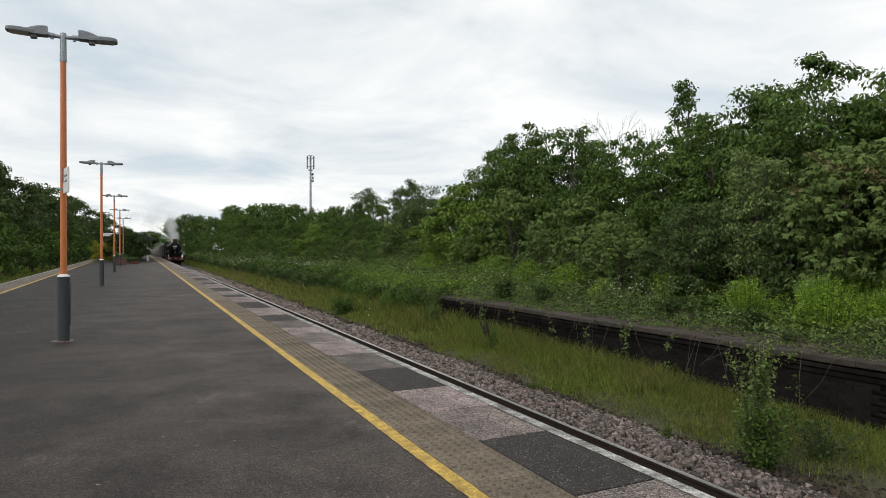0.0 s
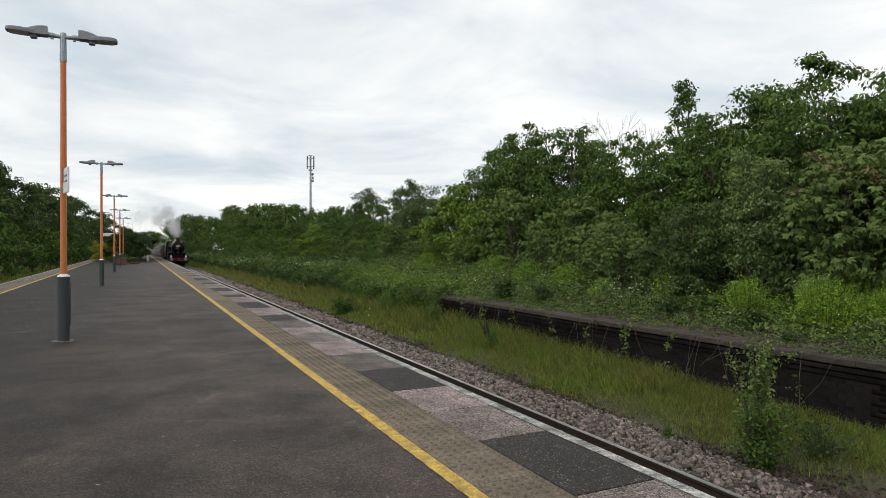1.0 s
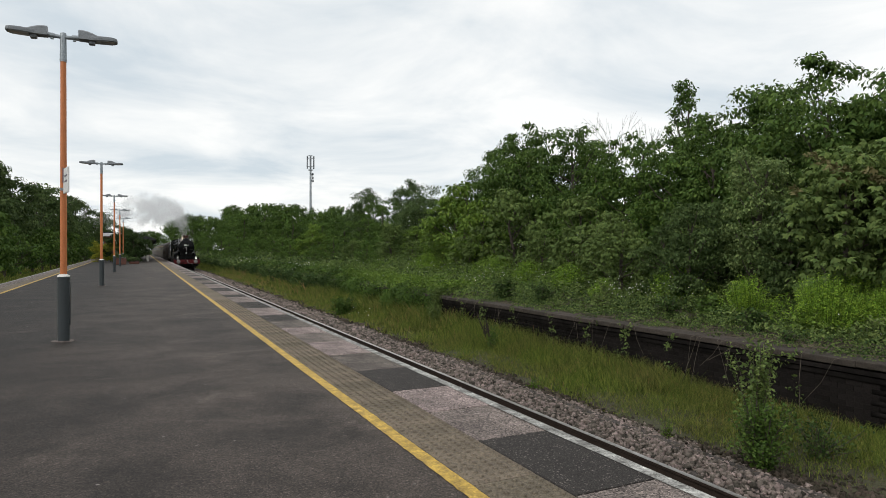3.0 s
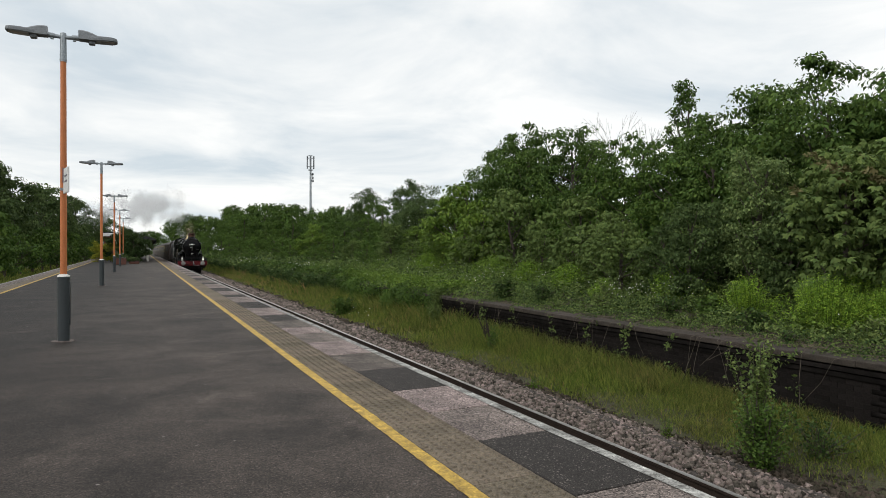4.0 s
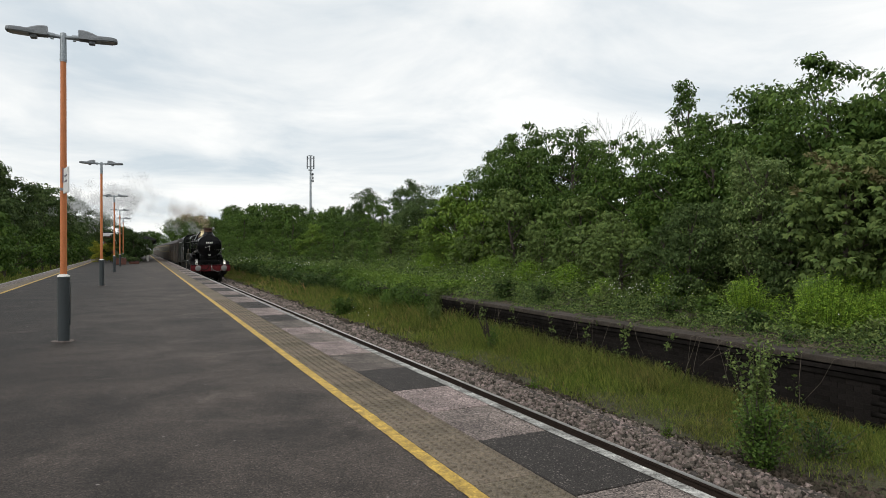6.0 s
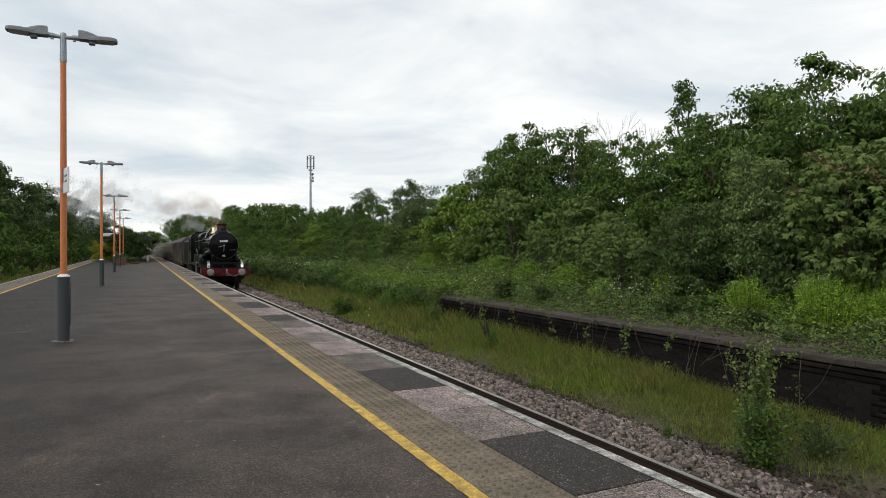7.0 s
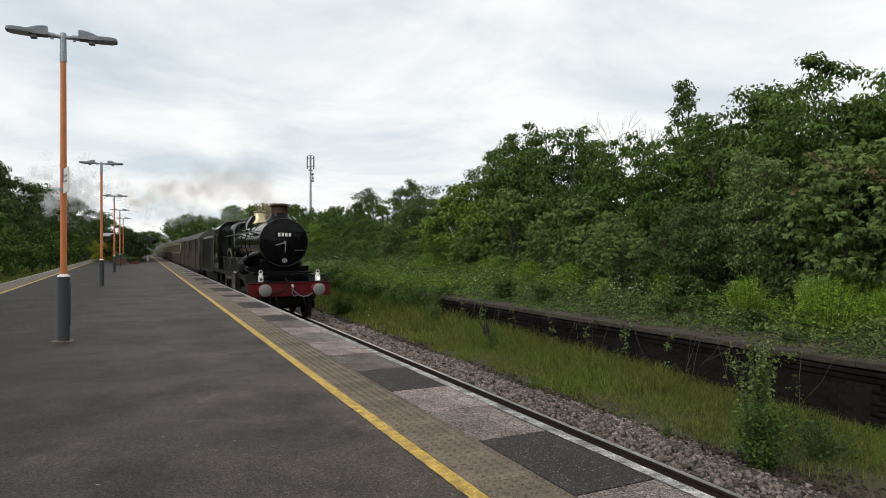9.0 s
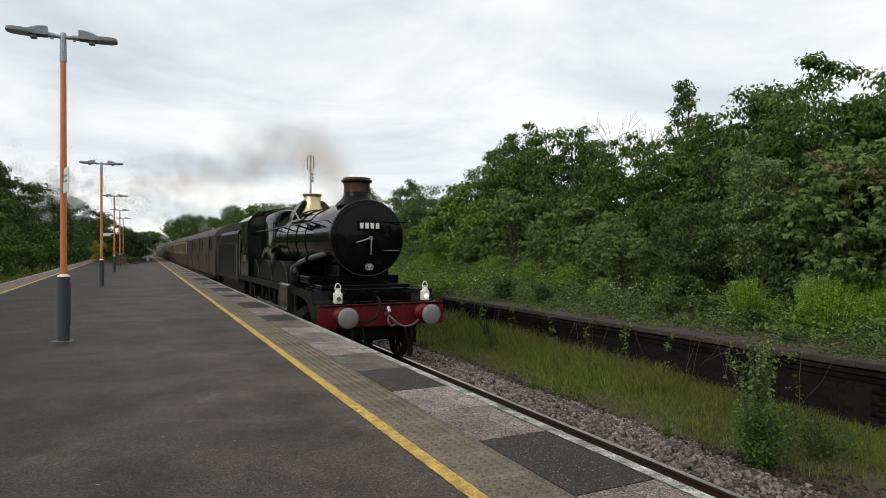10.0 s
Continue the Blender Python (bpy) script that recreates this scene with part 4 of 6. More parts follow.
def hedge(name, label, face, crest, y0, y1, count, size, seed, drop):
    """Creeper that spills over the old platform's edge; its leaf colours hold the light: bright along the crest, dark
    down its face.
    """
    rng = np.random.default_rng(seed)
    y, t = rng.uniform(y0, y1, count), rng.uniform(0, 1, count) ** 0.8
    swell = 0.42 + 0.20 * np.sin(y * 1.3 + seed) + 0.12 * np.sin(y * 3.1 + 1) + 0.07 * np.sin(y * 7.3)
    inside = 1 - 0.5 * rng.uniform(0, 1, count) ** 2
    tall = drop * (0.92 + 0.12 * np.sin(y * 0.9 + seed))
    x = OLD + 0.45 - (0.42 + swell) * np.sin(math.pi * 0.64 * t) * inside + rng.normal(0, 0.05, count)
    z = OLDZ + 0.36 + 0.10 * np.sin(y * 2.2 + seed) - tall * t * (0.6 + 0.4 * t) - (1 - inside) * 0.2 + rng.normal(0, 0.04, count)
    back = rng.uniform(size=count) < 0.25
    x, t = np.where(back, OLD + rng.uniform(0.2, 1.6, count), x), np.where(back, 0.0, t)
    z = np.where(back, OLDZ + 0.34 + 0.10 * np.sin(y * 2.2 + seed) + rng.normal(0, 0.07, count), z)
    out = np.column_stack([-np.sin(t * 1.5), np.zeros(count), np.cos(t * 1.5)])
    top = tagged(new(name), label, "creeper", kind="stuff")
    # light from above is put into the colours: brighter leaves on top, darker below
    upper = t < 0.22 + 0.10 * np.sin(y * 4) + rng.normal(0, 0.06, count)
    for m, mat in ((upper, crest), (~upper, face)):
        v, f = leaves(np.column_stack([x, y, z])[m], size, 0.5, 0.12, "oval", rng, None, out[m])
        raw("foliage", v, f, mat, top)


hedge("overhanging_hedge", "dense creeper spilling over the old platform edge, lit crest and shaded face in its colours", leaf_mid, leaf_bright, 18.6, 30.5, 22000, 0.075, 5, 1.0)
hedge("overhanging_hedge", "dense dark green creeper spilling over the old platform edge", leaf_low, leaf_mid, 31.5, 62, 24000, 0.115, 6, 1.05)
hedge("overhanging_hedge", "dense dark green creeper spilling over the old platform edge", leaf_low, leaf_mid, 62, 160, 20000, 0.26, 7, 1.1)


def flowers():
    rng = np.random.default_rng(12)
    r = random.Random(8)
    c = []
    for x, y, z, n, s in ((10.6, 11.5, 0.45, 60, 0.5), (11.4, 12.3, 0.5, 50, 0.7), (11.5, 18.5, 0.6, 40, 0.8), (12.8, 22, 0.7, 90, 3.0), (10.5, 19.2, 0.35, 26, 0.3), (7.2, 22.0, -0.95, 20, 0.3), (9.3, 40, 0.5, 60, 0.8), (9.0, 60, 0.5, 60, 1.0), (13, 30, 0.8, 70, 3.0), (11, 7.0, 0.3, 10, 1.0)):
        for _ in range(n):
            c.append((x + r.gauss(0, s), y + r.gauss(0, s), z + r.gauss(0, 0.12)))
    c = np.array(c)
    size = 0.022 + 0.0007 * c[:, 1]
    v, f = leaves(np.repeat(c, 2, 0), np.repeat(size, 2), 0.5, 0.0, "oval", rng)
    tagged(raw("white_flowers", v, f, flower), "small white bramble and daisy flowers", "flowers", kind="stuff")


flowers()


def plume_plant(spots, seed):
    """Goldenrod: a dome of upright stalks, each set with narrow leaves."""
    rng = np.random.default_rng(seed)
    out = None
    for k, (x, y, z, w, h) in enumerate(spots):
        ob = tagged(new("goldenrod_clump"), "bright lime green clump of leafy goldenrod stalks", "plant", "goldenrod clumps on the old platform")
        n = int(300 * w / 0.6)
        px = rng.normal(0, w * 0.45, n)
        py = rng.normal(0, w * 0.45, n)
        hh = h * (1 - 0.45 * np.clip((px ** 2 + py ** 2) / (w * w), 0, 1)) * rng.uniform(0.8, 1.1, n)
        cs, aims = [], []
        bm = bmesh.new()
        for i in range(n):
            tip = Vector((px[i] * 1.25, py[i] * 1.25, hh[i]))
            if i % 3 == 0:
                rod(bm, (px[i] * 0.8, py[i] * 0.8, 0), tip, 0.006, 0.003, 4)
            for j in range(20):
                t = 0.25 + 0.75 * j / 19
                cs.append((px[i] * (0.8 + 0.45 * t), py[i] * (0.8 + 0.45 * t), hh[i] * t))
                a = j * 2.4 + i
                aims.append((math.cos(a), math.sin(a), 0.5))
        v, f = leaves(np.array(cs) + rng.normal(0, 0.012, (len(cs), 3)), 0.062, 0.5, 0.25, "narrow", rng, np.array(aims))
        raw("foliage", v, f, leaf_lime, ob)
        part("stalk_tuft", bm, leaf_mid, ob)
        ob.matrix_basis = pose(x, y, z, 0, 0, rng.uniform(0, 360))


plume_plant([(11.2, 7.3, OLDZ, 0.62, 1.0), (11.9, 6.5, OLDZ, 0.5, 0.9), (11.5, 9.1, OLDZ, 0.45, 0.95), (12.6, 12.1, OLDZ, 0.6, 1.15), (12.6, 7.6, OLDZ, 0.55, 1.15), (12.4, 5.4, OLDZ, 0.5, 1.1), (13.2, 17.5, OLDZ, 0.7, 1.0), (14.0, 24.0, OLDZ, 0.9, 1.2), (13.5, 20.5, OLDZ, 0.6, 1.1), (14.5, 32, OLDZ, 1.0, 1.3), (11.7, 14.0, OLDZ, 0.35, 0.7)], 3)


def weed(name, label, x, y, z, height, width, stems, seed, mat=None, size=0.06, shape="oval", bias=1.0):
    """A small self-sown shrub: thin stems with leaves along them."""
    rng = np.random.default_rng(seed)
    ob = tagged(new(name), label, "shrub")
    bm = bmesh.new()
    cs = []
    for _ in range(stems):
        a, h = rng.uniform(0, 2 * math.pi), height * rng.uniform(0.35, 1.0) ** bias
        r = width * rng.uniform(0.2, 1.0) * (1 - 0.4 * h / height)
        pts = [Vector((r * math.cos(a) * t ** 1.4 + rng.normal(0, 0.015), r * math.sin(a) * t ** 1.4 + rng.normal(0, 0.015), h * t)) for t in np.linspace(0, 1, 6)]
        bent(bm, pts, 0.008, 5, 0.003)
        for t in np.linspace(0.12, 1, max(4, int(h * 26))):
            k = min(4, int(t * 5))
            p = pts[k].lerp(pts[k + 1], t * 5 - k)
            for _ in range(4):
                cs.append(p + Vector(rng.normal(0, 0.045, 3)))
    v, f = leaves(np.array(cs), size, 0.5, 0.15, shape, rng)
    raw("foliage", v, f, mat or leaf_mid, ob)
    part("stem_tuft", bm, bark, ob)
    ob.matrix_basis = pose(x, y, z)
    return ob


weed("self_sown_shrub", "self-sown leafy shrub at the edge of the ballast", 6.50, 4.95, -1.2, 0.90, 0.60, 74, 1, size=0.044)
weed("spreading_shoots", "leafy shoots that spread sideways from the shrub", 7.30, 4.80, -1.15, 0.52, 0.75, 20, 22, leaf_low, 0.046)
weed("climbing_shoots", "slender leafy shoots rising before the old wall", 6.75, 5.25, -1.2, 1.75, 0.42, 15, 2, leaf_bramble, 0.052, bias=0.5)
weed("self_sown_shrub", "small dark weed in the grass by the ballast", 7.75, 13.4, -1.15, 0.60, 0.22, 18, 3, leaf_mid, 0.06)
weed("self_sown_shrub", "low dark bush in the grass by the ballast", 7.0, 23.6, -1.2, 0.75, 0.75, 60, 4, leaf_mid, 0.08)
weed("fern", "tall pale fern-like weed before the overgrown wall", 8.2, 17.6, -1.15, 1.40, 0.36, 30, 5, leaf_bramble, 0.10, "narrow")
weed("ballast_weed", "tuft of weeds growing in the ballast", 6.45, 9.6, -1.18, 0.22, 0.16, 12, 6, leaf_bright, 0.05)
weed("ballast_weed", "tuft of weeds growing in the ballast", 6.35, 6.3, -1.18, 0.30, 0.12, 12, 7, leaf_bright, 0.05, "narrow")
weed("broad_leaved_weed", "broad-leaved sycamore seedling among the weeds", 10.7, 7.2, OLDZ, 0.45, 0.4, 16, 8, leaf_bright, 0.09, "palm")
weed("broad_leaved_weed", "dark broad-leaved weed among creeping plants", 10.9, 9.5, OLDZ, 0.5, 0.45, 20, 9, leaf_dark, 0.09, "palm")


for k, (wx, wy, wh, ww, wm, ws) in enumerate(((10.35, 8.1, 0.42, 0.40, leaf_low, 0.075), (10.6, 10.4, 0.50, 0.50, leaf_low, 0.06), (10.3, 12.4, 0.45, 0.45, leaf_bramble, 0.06), (10.1, 14.6, 0.60, 0.55, leaf_low, 0.065), (9.9, 16.4, 0.65, 0.60, leaf_low, 0.07),
                                                  (10.8, 6.2, 0.40, 0.40, leaf_bramble, 0.07), (11.0, 12.9, 0.75, 0.5, leaf_bramble, 0.06), (9.75, 9.3, 0.22, 0.30, leaf_bramble, 0.045), (9.7, 6.9, 0.20, 0.35, leaf_low, 0.045), (9.65, 13.3, 0.22, 0.35, leaf_bramble, 0.05))):
    weed("nettle_clump", "leafy clump of nettles and brambles on the old platform", wx, wy, OLDZ, wh, ww, int(70 * ww), 40 + k, wm, ws)


def dock_spikes(x, y, z):
    """A dock plant: dark purple-brown seed spikes over the grass."""
    ob = tagged(new("dock_plant"), "dock plant with dark purple-brown seed spikes", "plant")
    r = random.Random(31)
    for _ in range(5):
        bm = bmesh.new()
        a, h = r.uniform(0, 6.28), r.uniform(0.62, 0.95)
        foot, tip = Vector((r.gauss(0, 0.08), r.gauss(0, 0.12), 0)), Vector((r.gauss(0, 0.16), r.gauss(0, 0.24), h))
        rod(bm, foot, tip, 0.006, 0.003, 5)
        for k in range(60):
            p = foot.lerp(tip, 0.55 + 0.45 * k / 59)
            w = 0.032 * (1.1 - k / 60)
            bmesh.ops.create_icosphere(bm, subdivisions=1, radius=0.011, matrix=Matrix.Translation(p + Vector((r.gauss(0, w * 0.5), r.gauss(0, w * 0.5), r.gauss(0, 0.01)))))
        part("spike", bm, spike_purple, ob)
    ob.matrix_basis = pose(x, y, z)


dock_spikes(7.95, 13.9, -1.12)


def trailing_stems():
    """Dead runners that hang over the coping."""
    r = random.Random(21)
    for _ in range(26):
        y = r.uniform(5.2, 17.5)
        bm = bmesh.new()
        reach, fall = r.uniform(0.05, 0.35), r.uniform(0.25, 0.95)
        dy = r.uniform(-0.5, 0.5)
        bent(bm, [(OLD + 0.5, y - dy, OLDZ + 0.05), (OLD + 0.1, y - dy * 0.3, OLDZ + 0.06), (OLD - 0.08, y, OLDZ - 0.02), (OLD - reach * 0.7, y + dy * 0.4, OLDZ - fall * 0.5), (OLD - reach, y + dy, OLDZ - fall)], 0.0045, 5, 0.003)
        tagged(part("trailing_stem", bm, twig), "dead brown bramble runner hanging over the coping", "plant", "trailing stems on the old wall")
    rng = np.random.default_rng(5)
    c = np.array([(OLD - r.uniform(0.02, 0.2), r.choice((6.1, 7.2, 8.5, 9.7, 10.9, 12.2, 14.0, 15.5, 16.8)) + r.gauss(0, 0.08), OLDZ - r.uniform(-0.05, 0.6)) for _ in range(110)])
    v, f = leaves(clump_points(c, np.full(len(c), 0.07), 6, 1, rng), 0.055, 0.4, 0.1, "oval", rng)
    tagged(raw("trailing_ivy", v, f, leaf_bramble), "small green leaves trailing down the old wall", "ivy", kind="stuff")


trailing_stems()


# ---- the steam train; each vehicle's origin lies on the rail level, y runs back from its front ----
def wheel_mesh(radius, spokes, width=0.13, crank=0.0):
    """A spoked wheel about the x axis."""
    bm = bmesh.new()
    turn_x = Matrix.Rotation(math.pi / 2, 4, "Y")
    turned(bm, [(radius * 0.86, -width / 2), (radius, -width / 2), (radius, width / 2), (radius * 0.86, width / 2), (radius * 0.86, -width / 2)], turn_x, 28, caps=False)
    turned(bm, [(0.05, -width * 0.7), (radius * 0.2, -width * 0.7), (radius * 0.2, width * 0.7), (0.05, width * 0.7)], turn_x, 14)
    for k in range(spokes):
        a = 2 * math.pi * k / spokes
        rod(bm, (0, radius * 0.15 * math.cos(a), radius * 0.15 * math.sin(a)), (0, radius * 0.88 * math.cos(a), radius * 0.88 * math.sin(a)), 0.03, 0.022, 6)
    if crank:
        rod(bm, (-width * 0.9, crank, 0), (width * 0.9, crank, 0), 0.06, None, 10)
    return bm


ROLLING = []     # wheel, radius, its place on its vehicle
RODS = []


def axle(parent, y, radius, spokes, crank=0.0):
    for side in (-1, 1):
        w = part("wheel", wheel_mesh(radius, spokes, crank=crank), under_black, parent, smooth=False)
        ROLLING.append((w, radius, (side * 0.75, y, radius)))


def tapered(bm, rows, seg=36):
    """A boiler barrel: rows of (y, z centre, radius)."""
    return loft(bm, [[(r * math.sin(2 * math.pi * k / seg), y, z + r * math.cos(2 * math.pi * k / seg)) for k in range(seg)] for y, z, r in rows])


def firebox_section(y, w, z0, z1, r):
    pts = []
    for cx, cz, a0 in ((w - r, z1 - r, 0), (-(w - r), z1 - r, 90)):
        for k in range(6):
            a = radians(a0 + 90 * k / 5)
            pts.append((cx + r * math.cos(a), y, cz + r * math.sin(a)))
    pts += [(-w * 0.97, y, z0), (w * 0.97, y, z0)]
    return pts


def locomotive():
    ob = tagged(new("steam_locomotive"), "black steam locomotive with red bufferbeam, copper-capped chimney and brass bonnet", "locomotive")
    # frames and running plate
    bm = bmesh.new()
    for s in (-1, 1):
        box(bm, s * 0.60, s * 0.66, 0.5, 11.4, 0.55, 1.25)
    box(bm, -0.6, 0.6, 1.0, 1.2, 0.5, 1.2)
    box(bm, -0.62, 0.62, 3.4, 3.6, 0.5, 1.2)
    part("frame", bm, under_black, ob)
    bm = bmesh.new()
    outline = [(0.45, 1.25), (0.80, 1.25), (0.90, 1.27), (0.96, 1.33), (0.99, 1.42), (1.0, 1.50), (1.6, 1.51), (9.0, 1.51), (11.4, 1.51)]
    loft(bm, [[(-1.30, y, z), (1.30, y, z), (1.30, y, z - 0.03), (-1.30, y, z - 0.03)] for y, z in outline])
    bmesh.ops.recalc_face_normals(bm, faces=bm.faces[:])
    plate = part("running_plate", bm, loco_black, ob)
    for s in (-1, 1):
        # valance: deep and swept down behind the bufferbeam, shallow further back
        bm = bmesh.new()
        edge = [(0.52, 1.245, 0.80), (0.88, 1.245, 0.84), (0.99, 1.40, 0.92), (1.03, 1.505, 0.98), (1.22, 1.505, 1.14), (1.45, 1.505, 1.27), (1.75, 1.505, 1.335), (2.2, 1.505, 1.35), (11.4, 1.505, 1.35)]
        loft(bm, [[(s * 1.302, y, z), (s * 1.325, y, z), (s * 1.325, y, low), (s * 1.302, y, low)] for y, z, low in edge])
        bmesh.ops.recalc_face_normals(bm, faces=bm.faces[:])
        part("valance", bm, tender_black, plate)
    # bufferbeam
    bm = bmesh.new()
    box(bm, -1.33, 1.33, 0.45, 0.50, 0.82, 1.27, 0.006)
    beam = part("bufferbeam", bm, beam_red, ob, "red bufferbeam with rows of rivets")
    bm = bmesh.new()
    for k in range(19):
        x = -1.26 + k * 0.14
        for z in (0.87, 1.22):
            bmesh.ops.create_icosphere(bm, subdivisions=1, radius=0.017, matrix=pose(x, 0.45, z))
    for x in (-1.1, -0.62, -0.4, 0.4, 0.62, 1.1):
        for z in (0.98, 1.1):
            bmesh.ops.create_icosphere(bm, subdivisions=1, radius=0.017, matrix=pose(x, 0.45, z))
    tagged(part("rivets", bm, beam_red, beam), kind="stuff")
    for s in (-1, 1):
        bm = bmesh.new()
        m = pose(s * 0.865, 0, 1.05, -90)
        turned(bm, [(0.01, -0.012), (0.10, -0.008), (0.185, 0.0), (0.200, 0.012), (0.200, 0.035), (0.16, 0.05), (0.07, 0.06), (0.07, 0.2)], m, 28)
        buf = part("buffer", bm, buffer_steel, ob, "worn grey steel buffer", smooth=True)
        bm = bmesh.new()
        turned(bm, [(0.11, 0.16), (0.125, 0.2), (0.125, 0.36), (0.17, 0.41), (0.19, 0.45)], m, 20)
        part("buffer_housing", bm, beam_red, buf, smooth=True)
    # screw coupling, hook and vacuum pipe
    bm = bmesh.new()
    bent(bm, [(0.05, 0.47, 1.06), (0.05, 0.33, 1.07), (0.05, 0.25, 1.13), (0.05, 0.30, 1.20), (0.05, 0.37, 1.17)], 0.032, 8)
    hook = part("draw_hook", bm, steel, ob, smooth=True)
    bm = bmesh.new()
    bent(bm, [(0.05, 0.30, 1.05), (0.14, 0.27, 0.95), (0.26, 0.27, 0.85), (0.40, 0.28, 0.80), (0.58, 0.30, 0.83), (0.72, 0.34, 0.92)], 0.022, 7)
    bent(bm, [(0.05, 0.31, 1.03), (0.03, 0.28, 0.92), (0.10, 0.28, 0.83), (0.22, 0.28, 0.86)], 0.018, 7)
    part("coupling_links", bm, dull_steel, hook, smooth=True)
    bm = bmesh.new()
    bent(bm, [(-0.16, 0.42, 1.42), (-0.13, 0.33, 1.36), (-0.12, 0.30, 1.20), (-0.20, 0.30, 1.02), (-0.38, 0.30, 0.93), (-0.56, 0.38, 0.93)], 0.027, 9)
    part("vacuum_hose", bm, hose, ob, "black ribbed vacuum hose", smooth=True)
    bm = bmesh.new()
    rod(bm, (-0.16, 0.55, 1.25), (-0.16, 0.55, 1.50), 0.04)
    rod(bm, (-0.16, 0.55, 1.46), (-0.16, 0.38, 1.44), 0.045)
    box(bm, -0.20, -0.12, 0.36, 0.44, 1.44, 1.52, 0.01)
    part("vacuum_standpipe", bm, loco_matt, ob)
    # lamps on their irons
    for s, lit in ((-1, False), (1, True)):
        bm = bmesh.new()
        box(bm, s * 0.93 - 0.075, s * 0.93 + 0.075, 0.42, 0.57, 1.30, 1.50, 0.012)
        turned(bm, [(0.065, 1.50), (0.055, 1.55), (0.04, 1.57), (0.045, 1.60)], pose(s * 0.93, 0.495, 0), 12)
        body = part("head_lamp", bm, lamp_white, ob, "white oil-type head lamp", smooth=True)
        bm = bmesh.new()
        turned(bm, [(0.043, 0.0), (0.043, 0.02), (0.036, 0.024)], pose(s * 0.93, 0.424, 1.39, 90), 16)
        part("lens", bm, lamp_lit if lit else lens_dark, body, "lit warm white lens" if lit else "dark bullseye lens")
        bm = bmesh.new()
        bent(bm, [(s * 0.93 + 0.06 * math.cos(a), 0.495, 1.57 + 0.12 * math.sin(a)) for a in [math.pi * k / 8 for k in range(9)]], 0.010, 6)
        part("handle", bm, lamp_white, body)
    # platform front: step plates and boxes between the frames
    bm = bmesh.new()
    for s in (-1, 1):
        box(bm, s * 0.60, s * 0.64, 0.55, 1.2, 1.26, 1.46)
    box(bm, -0.62, 0.62, 0.92, 1.3, 1.27, 1.55, 0.02)
    box(bm, -0.98, -0.66, 0.955, 0.99, 1.33, 1.44, 0.01)
    for s in (-1, 1):
        rod(bm, (s * 0.28, 0.7, 1.42), (s * 0.28, 0.9, 1.42), 0.09, 0.10, 12)
        rod(bm, (s * 0.28, 0.55, 1.42), (s * 0.28, 0.7, 1.42), 0.03, 0.03, 8)
    part("front_platform", bm, loco_matt, ob)
    # smokebox, door, saddle
    bm = bmesh.new()
    tapered(bm, [(1.42, 2.60, 0.80), (1.44, 2.60, 0.83), (1.52, 2.60, 0.835), (1.53, 2.60, 0.815), (2.98, 2.60, 0.82)])
    smokebox = part("smokebox", bm, loco_matt, ob, smooth=True)
    bm = bmesh.new()
    bent(bm, [(0.815 * math.sin(math.pi * k / 24), 1.425, 2.60 + 0.815 * math.cos(math.pi * k / 24)) for k in range(49)], 0.012, 6)
    part("front_ring", bm, casing_black, smokebox, smooth=True)
    bm = bmesh.new()
    turned(bm, [(0.735, 0.02), (0.715, -0.02), (0.60, -0.07), (0.40, -0.115), (0.2, -0.135), (0.02, -0.14)], pose(0, 1.42, 2.60, -90), 40)
    door = part("smokebox_door", bm, loco_black, smokebox, "domed black smokebox door with a white-figured plate", smooth=True)
    bm = bmesh.new()
    for k in range(40):
        a = 2 * math.pi * k / 40
        bmesh.ops.create_icosphere(bm, subdivisions=1, radius=0.012, matrix=pose(0.79 * math.sin(a), 1.425, 2.60 + 0.79 * math.cos(a)))
    tagged(part("rivets", bm, loco_matt, smokebox), kind="stuff")
    bm = bmesh.new()
    rod(bm, (0, 1.27, 2.60), (0, 1.18, 2.60), 0.045, 0.04, 14)
    dart = part("door_dart", bm, steel, smokebox, "bright steel door handles")
    bm = bmesh.new()
    rod(bm, (0, 1.20, 2.60), (-0.33, 1.19, 2.50), 0.016, 0.012, 8)
    rod(bm, (0, 1.17, 2.60), (-0.015, 1.17, 2.24), 0.016, 0.012, 8)
    part("handle", bm, steel, dart)
    bm = bmesh.new()
    box(bm, 0.25, 0.68, 1.31, 1.325, 2.325, 2.34)
    part("door_strap", bm, buffer_steel, smokebox)
    bm = bmesh.new()
    box(bm, 0.25, 0.86, 1.32, 1.335, 2.93, 2.955)
    part("door_strap", bm, loco_matt, smokebox)
    # smokebox number, as plain bars
    for k in range(4):
        bm = bmesh.new()
        x = -0.225 + k * 0.118
        box(bm, x, x + 0.078, 1.258, 1.270, 2.80, 2.92, 0.004)
        part("number_bar", bm, lamp_white, smokebox)
    bm = bmesh.new()
    box(bm, -0.275, 0.255, 1.266, 1.34, 2.755, 2.965, 0.02)
    part("plate_back", bm, loco_matt, smokebox)
    bm = bmesh.new()
    turned(bm, [(0.088, 0.0), (0.088, -0.012), (0.075, -0.016)], pose(0, 1.335, 1.98, -90) @ Matrix.Diagonal((1, 0.75, 1, 1)), 20)
    badge = part("badge", bm, loco_matt, smokebox, "small oval black shed plate with pale rim")
    bm = bmesh.new()
    oval = [(0.084 * math.cos(math.pi * k / 12), 1.318, 1.98 + 0.063 * math.sin(math.pi * k / 12)) for k in range(25)]
    bent(bm, oval, 0.006, 6)
    part("rim", bm, lamp_white, badge)
